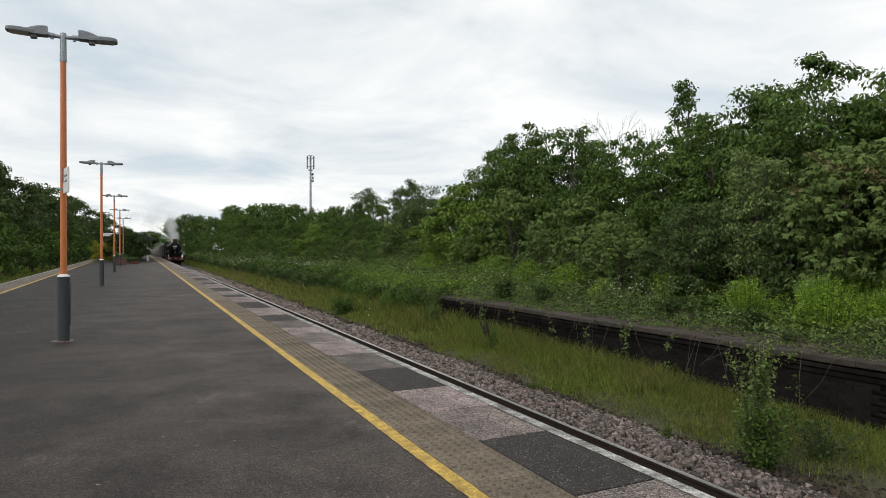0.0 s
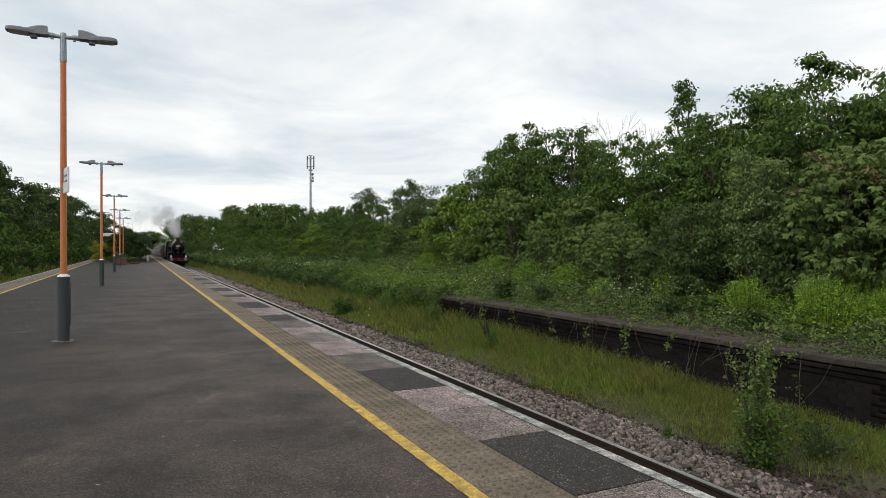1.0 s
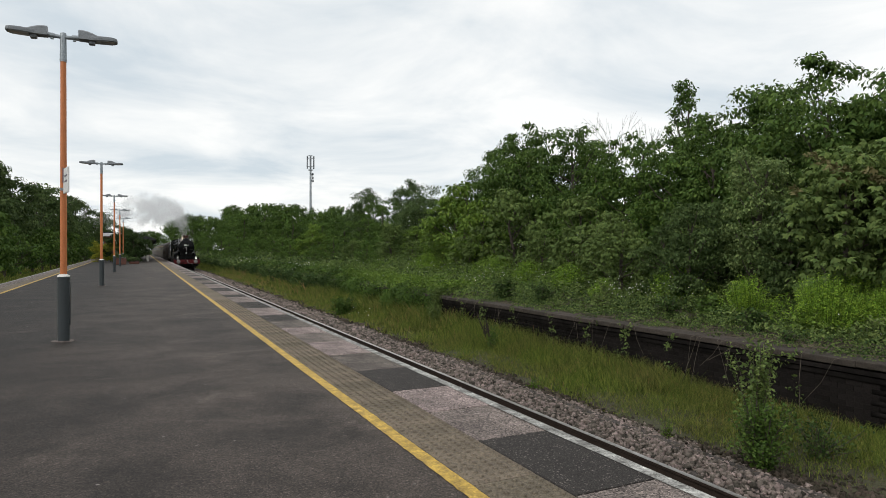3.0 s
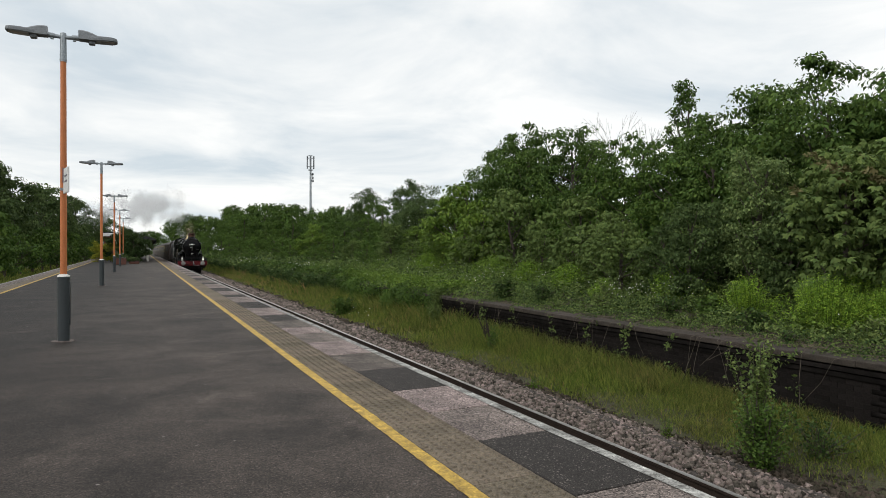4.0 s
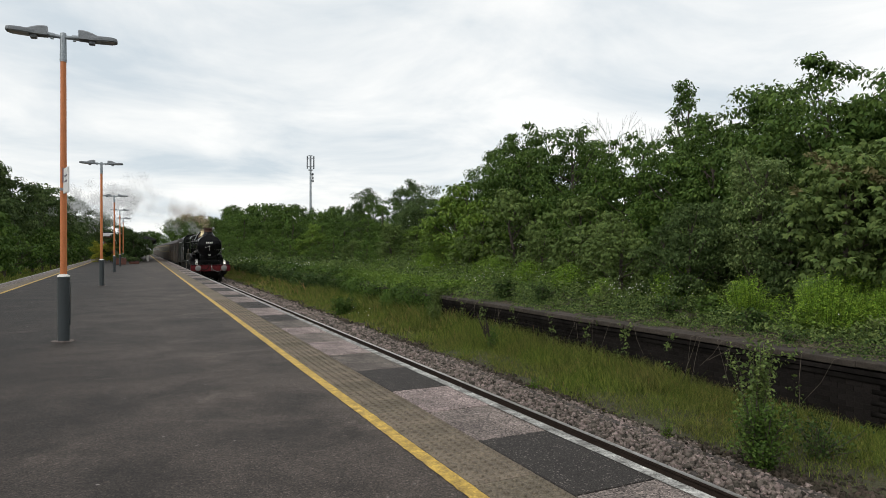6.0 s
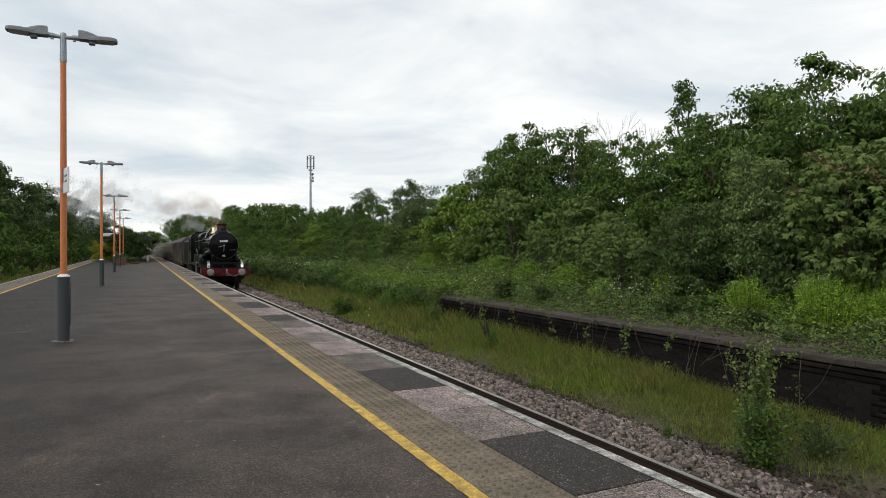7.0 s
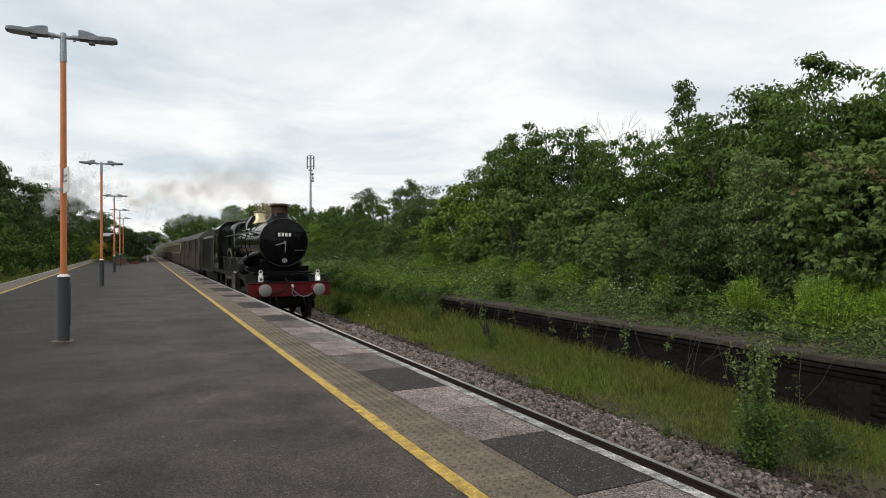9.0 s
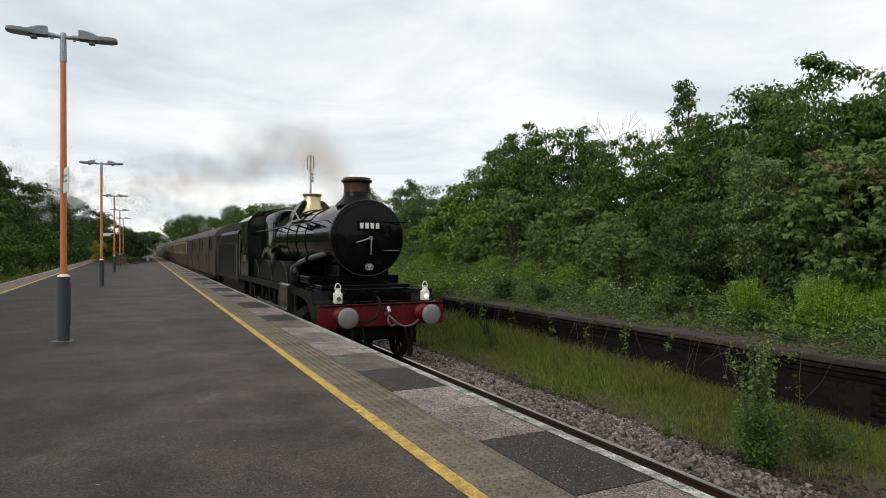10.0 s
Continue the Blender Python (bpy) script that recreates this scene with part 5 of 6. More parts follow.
    for x, z, w in ((-0.03, 2.0, 0.022), (0.012, 2.0, 0.022), (-0.01, 1.95, 0.018)):
        bm = bmesh.new()
        box(bm, x, x + w, 1.312, 1.32, z - 0.022, z + 0.022)
        part("lettering_bar", bm, lamp_white, badge)
    bm = bmesh.new()
    loft(bm, [[(-w, 1.66, z), (w, 1.66, z), (w, 2.9, z), (-w, 2.9, z)] for w, z in ((0.60, 1.15), (0.58, 1.55), (0.56, 1.75), (0.56, 2.05))])
    box(bm, -1.0, 1.0, 1.45, 2.9, 1.52, 1.60, 0.02)
    part("saddle", bm, loco_matt, ob)
    # chimney
    bm = bmesh.new()
    turned(bm, [(0.50, 3.33), (0.42, 3.42), (0.34, 3.50), (0.30, 3.58), (0.295, 3.66)], pose(0, 2.18, 0), 28)
    chimney = part("chimney", bm, loco_matt, ob, smooth=True)
    bm = bmesh.new()
    turned(bm, [(0.298, 3.64), (0.29, 3.76), (0.295, 3.84), (0.35, 3.885), (0.352, 3.91), (0.31, 3.935), (0.31, 3.96), (0.24, 3.965), (0.24, 3.7)], pose(0, 2.18, 0), 28)
    part("cap", bm, copper, chimney, "dull copper chimney cap", smooth=True)
    # boiler and firebox
    bm = bmesh.new()
    tapered(bm, [(2.98, 2.60, 0.765), (4.8, 2.61, 0.79), (7.35, 2.64, 0.865)])
    boiler = part("boiler", bm, loco_green, ob, "glossy dark green boiler barrel", smooth=True)
    for y in (3.0, 3.9, 4.85, 5.8, 6.7, 7.33):
        bm = bmesh.new()
        r = 0.770 + 0.1 * (y - 2.98) / 4.37
        tapered(bm, [(y, 2.60 + 0.04 * (y - 2.98) / 4.37, r), (y + 0.022, 2.60 + 0.04 * (y - 2.98) / 4.37, r)])
        part("boiler_band", bm, loco_green, boiler, smooth=True)
    bm = bmesh.new()
    loft(bm, [firebox_section(7.3, 0.86, 1.5, 3.50, 0.42), firebox_section(7.42, 0.90, 1.5, 3.54, 0.38), firebox_section(9.7, 0.90, 1.5, 3.50, 0.36)])
    bmesh.ops.recalc_face_normals(bm, faces=bm.faces[:])
    part("firebox", bm, loco_green, ob, smooth=True)
    bm = bmesh.new()
    turned(bm, [(0.44, 3.38), (0.36, 3.50), (0.285, 3.62), (0.245, 3.74), (0.235, 3.85), (0.265, 3.895), (0.275, 3.92), (0.25, 3.935), (0.20, 3.94)], pose(0, 6.3, 0), 24)
    bonnet = part("safety_valve_bonnet", bm, brass, ob, "polished brass safety-valve bonnet", smooth=True)
    for s in (-1, 1):
        bm = bmesh.new()
        loft(bm, [[(s * x, 6.3 + a, z), (s * x, 6.3 - a, z), (s * (x - 0.12), 6.3 - a, z), (s * (x - 0.12), 6.3 + a, z)] for x, a, z in ((0.62, 0.30, 3.20), (0.52, 0.28, 3.42), (0.36, 0.22, 3.66), (0.28, 0.12, 3.74))])
        bmesh.ops.recalc_face_normals(bm, faces=bm.faces[:])
        part("top_feed", bm, loco_black, bonnet, smooth=True)
    # pipes and handrails
    for s in (-1, 1):
        bm = bmesh.new()
        bent(bm, [(s * 0.60, 2.1, 2.98), (s * 0.86, 1.8, 2.98), (s * 0.94, 2.4, 2.98), (s * 0.98, 5.0, 2.96), (s * 1.04, 9.4, 2.93)], 0.014, 6)
        rail_ob = part("handrail", bm, dull_steel, ob)
        for y in (2.6, 4.2, 5.8, 7.2):
            bm = bmesh.new()
            rod(bm, (s * 0.7, y, 2.9), (s * (0.94 + (y - 2.4) * 0.014), y, 2.97), 0.02, 0.02, 6)
            part("stanchion", bm, loco_matt, rail_ob)
        bm = bmesh.new()
        bent(bm, [(s * 0.68, 2.15, 2.26), (s * 0.86, 2.35, 2.21), (s * 0.95, 2.9, 2.13), (s * 0.98, 3.5, 2.05), (s * 0.98, 3.72, 1.99)], 0.062, 14)
        pipe = part("steam_pipe", bm, pipe_grey, ob, "scorched grey outside steam pipe", smooth=True)
        bm = bmesh.new()
        rod(bm, (s * 0.95, 2.72, 2.16), (s * 0.952, 2.80, 2.147), 0.085, None, 14)
        part("flange", bm, loco_matt, pipe)
        bm = bmesh.new()
        turned(bm, [(0.20, 1.52), (0.20, 1.78), (0.17, 1.92), (0.09, 2.0), (0.03, 2.01)], pose(s * 0.97, 3.85, 0), 20)
        part("valve_cover", bm, loco_black, ob, smooth=True)
        bm = bmesh.new()
        box(bm, s * 0.70, s * 1.06, 2.3, 3.15, 1.60, 1.76, 0.015)
        for k in range(8):
            box(bm, s * 1.06, s * 1.075, 2.38 + k * 0.09, 2.42 + k * 0.09, 1.64, 1.72)
        part("lubricator_box", bm, loco_matt, ob)
        bm = bmesh.new()
        box(bm, s * 0.80, s * 0.98, 3.4, 4.4, 2.98, 3.08, 0.03)
        bent(bm, [(s * 0.9, 2.9, 3.02), (s * 0.9, 3.5, 3.04), (s * 0.8, 4.4, 3.1), (s * 0.5, 6.2, 3.4)], 0.03, 7)
        part("ejector", bm, loco_matt, ob, smooth=True)
        # cylinders and slide bars
        bm = bmesh.new()
        rod(bm, (s * 1.03, 2.35, 0.80), (s * 1.03, 3.45, 0.80), 0.33, None, 24)
        box(bm, s * 0.72, s * 1.32, 2.45, 3.40, 0.95, 1.50, 0.05)
        cyl = part("cylinder", bm, loco_black, ob)
        bm = bmesh.new()
        wrap = [(1.24, 1.56), (1.33, 1.555), (1.375, 1.52), (1.395, 1.46), (1.395, 0.96), (1.24, 0.96)]
        loft(bm, [[(s * a, y, b) for a, b in wrap] for y in (2.95, 3.97)])
        for y in (2.94, 3.95):
            loft(bm, [[(s * (a + 0.008 * (a > 1.3)), y + d, b + 0.008 * (b > 1.5)) for a, b in wrap] for d in (0.0, 0.03)])
        bmesh.ops.recalc_face_normals(bm, faces=bm.faces[:])
        part("cylinder_casing", bm, casing_black, cyl, "rounded black casing with beaded edges")
        bm = bmesh.new()
        rod(bm, (s * 1.03, 2.28, 0.80), (s * 1.03, 2.36, 0.80), 0.20, 0.34, 20)
        part("cylinder_cover", bm, under_black, cyl)
        bm = bmesh.new()
        box(bm, s * 0.98, s * 1.10, 3.45, 5.0, 0.92, 0.98)
        box(bm, s * 0.98, s * 1.10, 3.45, 5.0, 0.62, 0.68)
        part("slide_bar", bm, steel, cyl)
        # splashers with bright beading, nameplate arcs
        for y in (5.35, 7.5, 9.6):
            bm = bmesh.new()
            arc = [(y - 0.98 * math.cos(math.pi * k / 16), 1.51 + 0.54 * math.sin(math.pi * k / 16)) for k in range(17)]
            loft(bm, [[(s * 0.72, a, b) for a, b in arc], [(s * 1.10, a, b) for a, b in arc]], caps=True)
            bmesh.ops.recalc_face_normals(bm, faces=bm.faces[:])
            sp = part("splasher", bm, tender_black, ob)
            bm = bmesh.new()
            bent(bm, [(s * 1.105, a, b) for a, b in arc], 0.008, 6)
            part("beading", bm, dull_brass, sp)
        # front steps and footsteps
        bm = bmesh.new()
        box(bm, s * 1.05, s * 1.30, 10.3, 10.75, 0.45, 0.48)
        box(bm, s * 1.05, s * 1.30, 10.3, 10.75, 0.80, 0.83)
        box(bm, s * 1.05, s * 1.08, 10.3, 10.75, 0.45, 1.5)
        part("footstep", bm, under_black, ob)
    bm = bmesh.new()
    arc = [(7.5 - 0.86 * math.cos(math.pi * k / 16), 2.0 + 0.42 * math.sin(math.pi * k / 16)) for k in range(1, 16)]
    loft(bm, [[(-1.045, a, b) for a, b in arc] + [(-1.045, a, b - 0.13) for a, b in reversed(arc)], [(-1.06, a, b) for a, b in arc] + [(-1.06, a, b - 0.13) for a, b in reversed(arc)]])
    bmesh.ops.recalc_face_normals(bm, faces=bm.faces[:])
    for q in (0.0, 0.13):
        bent(bm, [(-1.06, a, b - q) for a, b in arc], 0.010, 6)
    part("nameplate", bm, dull_brass, ob, "curved brass nameplate")
    # cab
    bm = bmesh.new()
    for s in (-1, 1):
        side = [(9.6, 1.35), (11.4, 1.35), (11.4, 2.15), (11.05, 2.25), (10.95, 2.9), (11.2, 3.15), (11.2, 3.30), (9.6, 3.30)]
        loft(bm, [[(s * 1.28, a, b) for a, b in side], [(s * 1.25, a, b) for a, b in side]])
    loft(bm, [firebox_section(9.6, 1.27, 1.5, 3.62, 0.5), firebox_section(9.65, 1.27, 1.5, 3.62, 0.5)])
    bmesh.ops.recalc_face_normals(bm, faces=bm.faces[:])
    cab = part("cab", bm, loco_green, ob)
    bm = bmesh.new()
    arc = [(-1.30 + 2.6 * k / 12, 3.30 + 0.42 * math.sin(math.pi * k / 12) ** 0.75) for k in range(13)]
    loft(bm, [[(a, y, b) for a, b in arc] + [(a * 0.98, y, b - 0.03) for a, b in reversed(arc)] for y in (9.45, 11.7)])
    bmesh.ops.recalc_face_normals(bm, faces=bm.faces[:])
    part("roof", bm, loco_matt, cab, smooth=True)
    for s in (-1, 1):
        bm = bmesh.new()
        box(bm, s * 1.28, s * 1.287, 9.9, 10.45, 2.55, 3.1, 0.0)
        part("window_pane", bm, coach_glass, cab)
        bm = bmesh.new()
        rod(bm, (s * 1.30, 11.42, 1.5), (s * 1.30, 11.42, 2.9), 0.018)
        part("handrail", bm, dull_steel, cab)
        bm = bmesh.new()
        box(bm, s * 1.28, s * 1.29, 10.1, 10.75, 1.95, 2.18)
        part("number_plate", bm, dull_brass, cab)
    # wheels
    for y in (1.55, 3.65):
        axle(ob, y, 0.48, 10)
    for y in (5.35, 7.5, 9.6):
        axle(ob, y, 1.02, 20, 0.33)
    for s in (-1, 1):
        bm = bmesh.new()
        box(bm, -0.03, 0.03, 5.25, 9.7, -0.06, 0.06, 0.01)
        for y in (5.35, 7.5, 9.6):
            rod(bm, (-0.045, y, 0), (0.045, y, 0), 0.11, None, 14)
        RODS.append((part("coupling_rod", bm, steel, ob), s * 0.93, s))
    bm = bmesh.new()
    for s in (-1, 1):
        box(bm, s * 0.90, s * 0.96, 1.0, 4.2, 0.35, 0.62, 0.02)
    box(bm, -0.95, 0.95, 2.4, 2.8, 0.4, 0.6)
    part("bogie_frame", bm, under_black, ob)
    for s in (-1, 1):
        bm = bmesh.new()
        loft(bm, [[(s * 0.70, 0.62, 0.82), (s * 0.80, 0.62, 0.82), (s * 0.80, 0.66, 0.82), (s * 0.70, 0.66, 0.82)], [(s * 0.70, 0.80, 0.45), (s * 0.80, 0.80, 0.45), (s * 0.80, 0.84, 0.45), (s * 0.70, 0.84, 0.45)],
                  [(s * 0.70, 0.86, 0.10), (s * 0.80, 0.86, 0.10), (s * 0.80, 0.90, 0.10), (s * 0.70, 0.90, 0.10)]])
        bmesh.ops.recalc_face_normals(bm, faces=bm.faces[:])
        part("guard_iron", bm, under_black, ob)
    bm = bmesh.new()
    box(bm, -0.9, 0.9, 2.05, 2.15, 0.30, 0.85, 0.02)
    part("bogie_stretcher", bm, under_black, ob)
    for x in (-0.45, 0.45):
        bm = bmesh.new()
        bent(bm, [(x, 0.46, 0.84), (x, 0.40, 0.72), (x + 0.05, 0.40, 0.52), (x + 0.10, 0.46, 0.44)], 0.028, 8)
        part("brake_hose", bm, hose, ob)
    return ob


def tender():
    ob = tagged(new("tender"), "dark straight-sided coal tender behind the locomotive", "tender")
    bm = bmesh.new()
    box(bm, -1.27, 1.27, 0.25, 6.5, 1.32, 2.62, 0.03)
    tank = part("tank", bm, tender_black, ob)
    for s in (-1, 1):
        bm = bmesh.new()
        loft(bm, [[(s * 1.24, y, 2.6), (s * 1.27, y, 2.6), (s * 1.27, y, 2.95), (s * 1.22, y, 3.06), (s * 1.19, y, 3.05), (s * 1.24, y, 2.94)] for y in (0.3, 5.9)])
        bmesh.ops.recalc_face_normals(bm, faces=bm.faces[:])
        part("flared_side", bm, tender_black, ob)
        bm = bmesh.new()
        for y in (0.3, 6.45):
            rod(bm, (s * 1.32, y, 1.35), (s * 1.32, y, 2.6), 0.016, None, 6)
        part("handrail", bm, dull_steel, ob)
    bm = bmesh.new()
    box(bm, -1.3, 1.3, 0.1, 6.75, 1.22, 1.33, 0.01)
    for s in (-1, 1):
        box(bm, s * 1.0, s * 1.06, 0.3, 6.6, 0.55, 1.22)
    part("frame", bm, under_black, ob)
    bm = bmesh.new()
    rng = random.Random(3)
    for k in range(120):
        x, y = rng.uniform(-1.0, 1.0), rng.uniform(0.6, 4.6)
        bmesh.ops.create_icosphere(bm, subdivisions=1, radius=rng.uniform(0.09, 0.2), matrix=pose(x, y, 2.66 + 0.22 * (1 - abs(x)), rng.uniform(0, 90), rng.uniform(0, 90), 0))
    tagged(part("coal", bm, under_black, ob, "heaped black coal"), kind="stuff")
    for y in (1.1, 3.4, 5.7):
        axle(ob, y, 0.63, 12)
    return ob


def coach(name, label, lower, upper, windows, seed, doors=()):
    """A bogie coach, 19.6 m over its body: sides, domed roof, windows, bogies."""
    ob = tagged(new(name), label, "railway coach", "coaches of the train")
    bm = bmesh.new()
    side = [(-1.36, 1.15), (-1.38, 1.6), (-1.37, 2.1), (-1.33, 3.02)]
    loft(bm, [[(x, y, z) for x, z in side] + [(-x, y, z) for x, z in reversed(side)] for y in (0.2, 19.8)])
    bmesh.ops.recalc_face_normals(bm, faces=bm.faces[:])
    part("body", bm, lower, ob)
    if upper is not None:
        for s in (-1, 1):
            bm = bmesh.new()
            loft(bm, [[(s * 1.375, y, 2.06), (s * 1.385, y, 2.06), (s * 1.345, y, 3.0), (s * 1.33, y, 3.0)] for y in (0.22, 19.78)])
            bmesh.ops.recalc_face_normals(bm, faces=bm.faces[:])
            part("upper_panel", bm, upper, ob)
    bm = bmesh.new()
    arc = [(1.39 * math.cos(math.pi * k / 14), 3.0 + 0.64 * math.sin(math.pi * k / 14) ** 1.25) for k in range(15)]
    loft(bm, [[(a, y, b) for a, b in arc] for y in (0.15, 19.85)])
    bmesh.ops.recalc_face_normals(bm, faces=bm.faces[:])
    part("roof", bm, coach_roof, ob, smooth=True)
    bm = bmesh.new()
    for y in (3, 6.5, 10, 13.5, 17):
        turned(bm, [(0.16, 3.56), (0.16, 3.70), (0.05, 3.74)], pose(0.3, y, 0), 10)
    part("ventilators", bm, coach_roof, ob)
    for y, w, z0 in windows:
        for s in (-1, 1):
            bm = bmesh.new()
            loft(bm, [[(s * 1.366, y, z0), (s * 1.392, y, z0), (s * 1.36, y, 2.86), (s * 1.33, y, 2.86)], [(s * 1.366, y + w, z0), (s * 1.392, y + w, z0), (s * 1.36, y + w, 2.86), (s * 1.33, y + w, 2.86)]])
            bmesh.ops.recalc_face_normals(bm, faces=bm.faces[:])
            part("window_pane", bm, coach_glass, ob)
    for y, w in doors:
        bm = bmesh.new()
        box(bm, -1.405, -1.375, y, y + w, 1.2, 2.98, 0.01)
        d = part("door", bm, lower, ob)
        bm = bmesh.new()
        rod(bm, (-1.42, y + 0.1, 1.7), (-1.42, y + 0.1, 2.2), 0.015, None, 6)
        part("grab_handle", bm, dull_brass, d)
    bm = bmesh.new()
    box(bm, -1.2, 1.2, 0.3, 19.7, 0.95, 1.15)
    box(bm, -0.9, 0.9, 7.5, 12.5, 0.5, 0.95, 0.05)
    for y in (3.0, 17.0):
        for s in (-1, 1):
            box(bm, s * 0.95, s * 1.05, y - 1.9, y + 1.9, 0.45, 0.75, 0.03)
            for q in (-1.3, 1.3):
                rod(bm, (s * 0.68, y + q, 0.46), (s * 0.80, y + q, 0.46), 0.46, None, 18)
    box(bm, -1.42, -1.2, 1.0, 19.0, 1.0, 1.05)
    part("underframe", bm, under_black, ob)
    bm = bmesh.new()
    box(bm, -0.55, 0.55, -0.15, 0.2, 1.3, 3.3, 0.05)
    box(bm, -0.55, 0.55, 19.8, 20.15, 1.3, 3.3, 0.05)
    part("gangway", bm, under_black, ob)
    return ob


loco = locomotive()
tend = tender()
plain = [(1.2 + 1.55 * k, 1.05, 2.12) for k in range(12)]
bag = [(2.0, 0.5, 2.3), (7.2, 0.5, 2.3), (12.4, 0.5, 2.3), (17.2, 0.5, 2.3)]
van = coach("luggage_van", "dark brown panelled luggage van with double doors", coach_maroon, None, bag, 1, [(3.0, 0.9), (3.95, 0.9), (9.0, 0.9), (9.95, 0.9), (14.6, 0.9), (15.55, 0.9)])
coach_a = coach("passenger_coach", "chocolate and cream passenger coach with large windows", coach_choc, coach_cream, plain, 2)
TRAIN = [(loco, 0.0), (tend, 11.75), (van, 18.75)]
TRAIN.append((coach_a, 39.05))
for k in range(5):
    TRAIN.append((copy_thing(coach_a, Matrix()), 39.05 + 20.3 * (k + 1)))


# ---- phone mast ----
def phone_mast():
    ob = tagged(new("phone_mast"), "slim grey phone mast with upright panel antennas", "mast")
    bm = bmesh.new()
    turned(bm, [(0.24, -1.8), (0.22, 12), (0.17, 19.6)], seg=14)
    part("pole", bm, galvanised, ob, smooth=True)
    for k in range(6):
        a = k * math.pi / 3 + 0.3
        m = pose(0.72 * math.cos(a), 0.72 * math.sin(a), 0, 0, 0, math.degrees(a))
        bm = bmesh.new()
        box(bm, -0.07, 0.07, -0.17, 0.17, 17.0, 19.5, 0.03)
        bmesh.ops.transform(bm, matrix=m, verts=bm.verts[:])
        panel = part("antenna_panel", bm, head_grey, ob, "grey upright antenna panel")
        bm = bmesh.new()
        rod(bm, (0.15 * math.cos(a), 0.15 * math.sin(a), 17.4), (0.7 * math.cos(a), 0.7 * math.sin(a), 17.4), 0.04, None, 6)
        rod(bm, (0.15 * math.cos(a), 0.15 * math.sin(a), 19.1), (0.7 * math.cos(a), 0.7 * math.sin(a), 19.1), 0.04, None, 6)
        part("bracket", bm, galvanised, panel)
    bm = bmesh.new()
    turned(bm, [(0.5, 16.7), (0.5, 16.8)], seg=16)
    turned(bm, [(0.42, 19.55), (0.42, 19.62)], seg=16)
    part("head_ring", bm, galvanised, ob)
    for k, z in enumerate((15.9, 15.2, 14.6)):
        bm = bmesh.new()
        turned(bm, [(0.28, 0), (0.28, 0.2), (0.1, 0.3)], pose(0.25, -0.25, z, 90, 0, 30 + 50 * k), 12)
        part("dish", bm, head_grey, ob)
    ob.matrix_basis = pose(30, 123, 0.4)


phone_mast()


# ---- the station end of the platform ----
def canopy_building():
    ob = tagged(new("station_building"), "low station building with a dark pitched canopy", "building")
    bm = bmesh.new()
    box(bm, -2.4, -0.4, 88, 116, 0.0, 2.7)
    part("wall", bm, brick_red, ob)
    bm = bmesh.new()
    loft(bm, [[(1.5, y, 2.55), (1.5, y, 2.72), (-0.1, y, 3.3), (-1.8, y, 3.3), (-2.8, y, 2.72), (-2.8, y, 2.55)] for y in (84, 118)])
    bmesh.ops.recalc_face_normals(bm, faces=bm.faces[:])
    roof = part("roof", bm, roof_tile, ob)
    bm = bmesh.new()
    for s in range(36):
        box(bm, 1.50, 1.53, 84 + s * 0.94, 84.86 + s * 0.94, 2.25, 2.56)
    tagged(part("valance", bm, roof_tile, roof), kind="stuff")
    for y in (85, 92, 99, 106, 113):
        bm = bmesh.new()
        box(bm, 0.48, 0.66, y - 0.09, y + 0.09, 0, 2.6, 0.01)
        part("post", bm, lamp_white, ob, "white painted canopy post")
    for y in (90, 96, 102):
        bm = bmesh.new()
        box(bm, -0.40, -0.37, y, y + 1.4, 1.0, 2.2)
        part("window_pane", bm, coach_glass, ob)
    return ob


canopy_building()


def hut():
    ob = tagged(new("waiting_hut"), "small hut with a red-brown wall and white roof fascia", "hut")
    bm = bmesh.new()
    box(bm, -4.9, -3.7, 99, 103, 0, 3.3)
    part("wall", bm, brick_red, ob)
    bm = bmesh.new()
    box(bm, -5.1, -3.5, 98.6, 103.5, 3.3, 3.75, 0.04)
    part("fascia", bm, sign_white, ob, "white roof fascia")
    bm = bmesh.new()
    box(bm, -5.1, -3.5, 98.6, 103.5, 3.75, 3.9)
    part("roof", bm, roof_tile, ob)


hut()
shrub = make_tree("dark_shrub", "large dark clipped shrub on the platform", "shrub", 101, 3.2, 1.9, leaf_shrub, clumps=60, per=110, size=0.13, base=-0.05, clump=0.15)
put(shrub, [(-1.0, 79.0, 0, 0, 1.12), (-2.0, 82, 0, 120, 1.15), (-0.7, 81.5, 0, 60, 1.0)])
gold = make_tree("golden_shrub", "rounded yellow-green shrub on the platform", "shrub", 102, 2.4, 1.2, leaf_yellow, clumps=50, per=100, size=0.10, base=-0.05, clump=0.16)
put(gold, [(-4.3, 82.0, 0, 0, 1.15), (-3.4, 84.0, 0, 80, 1.0)])


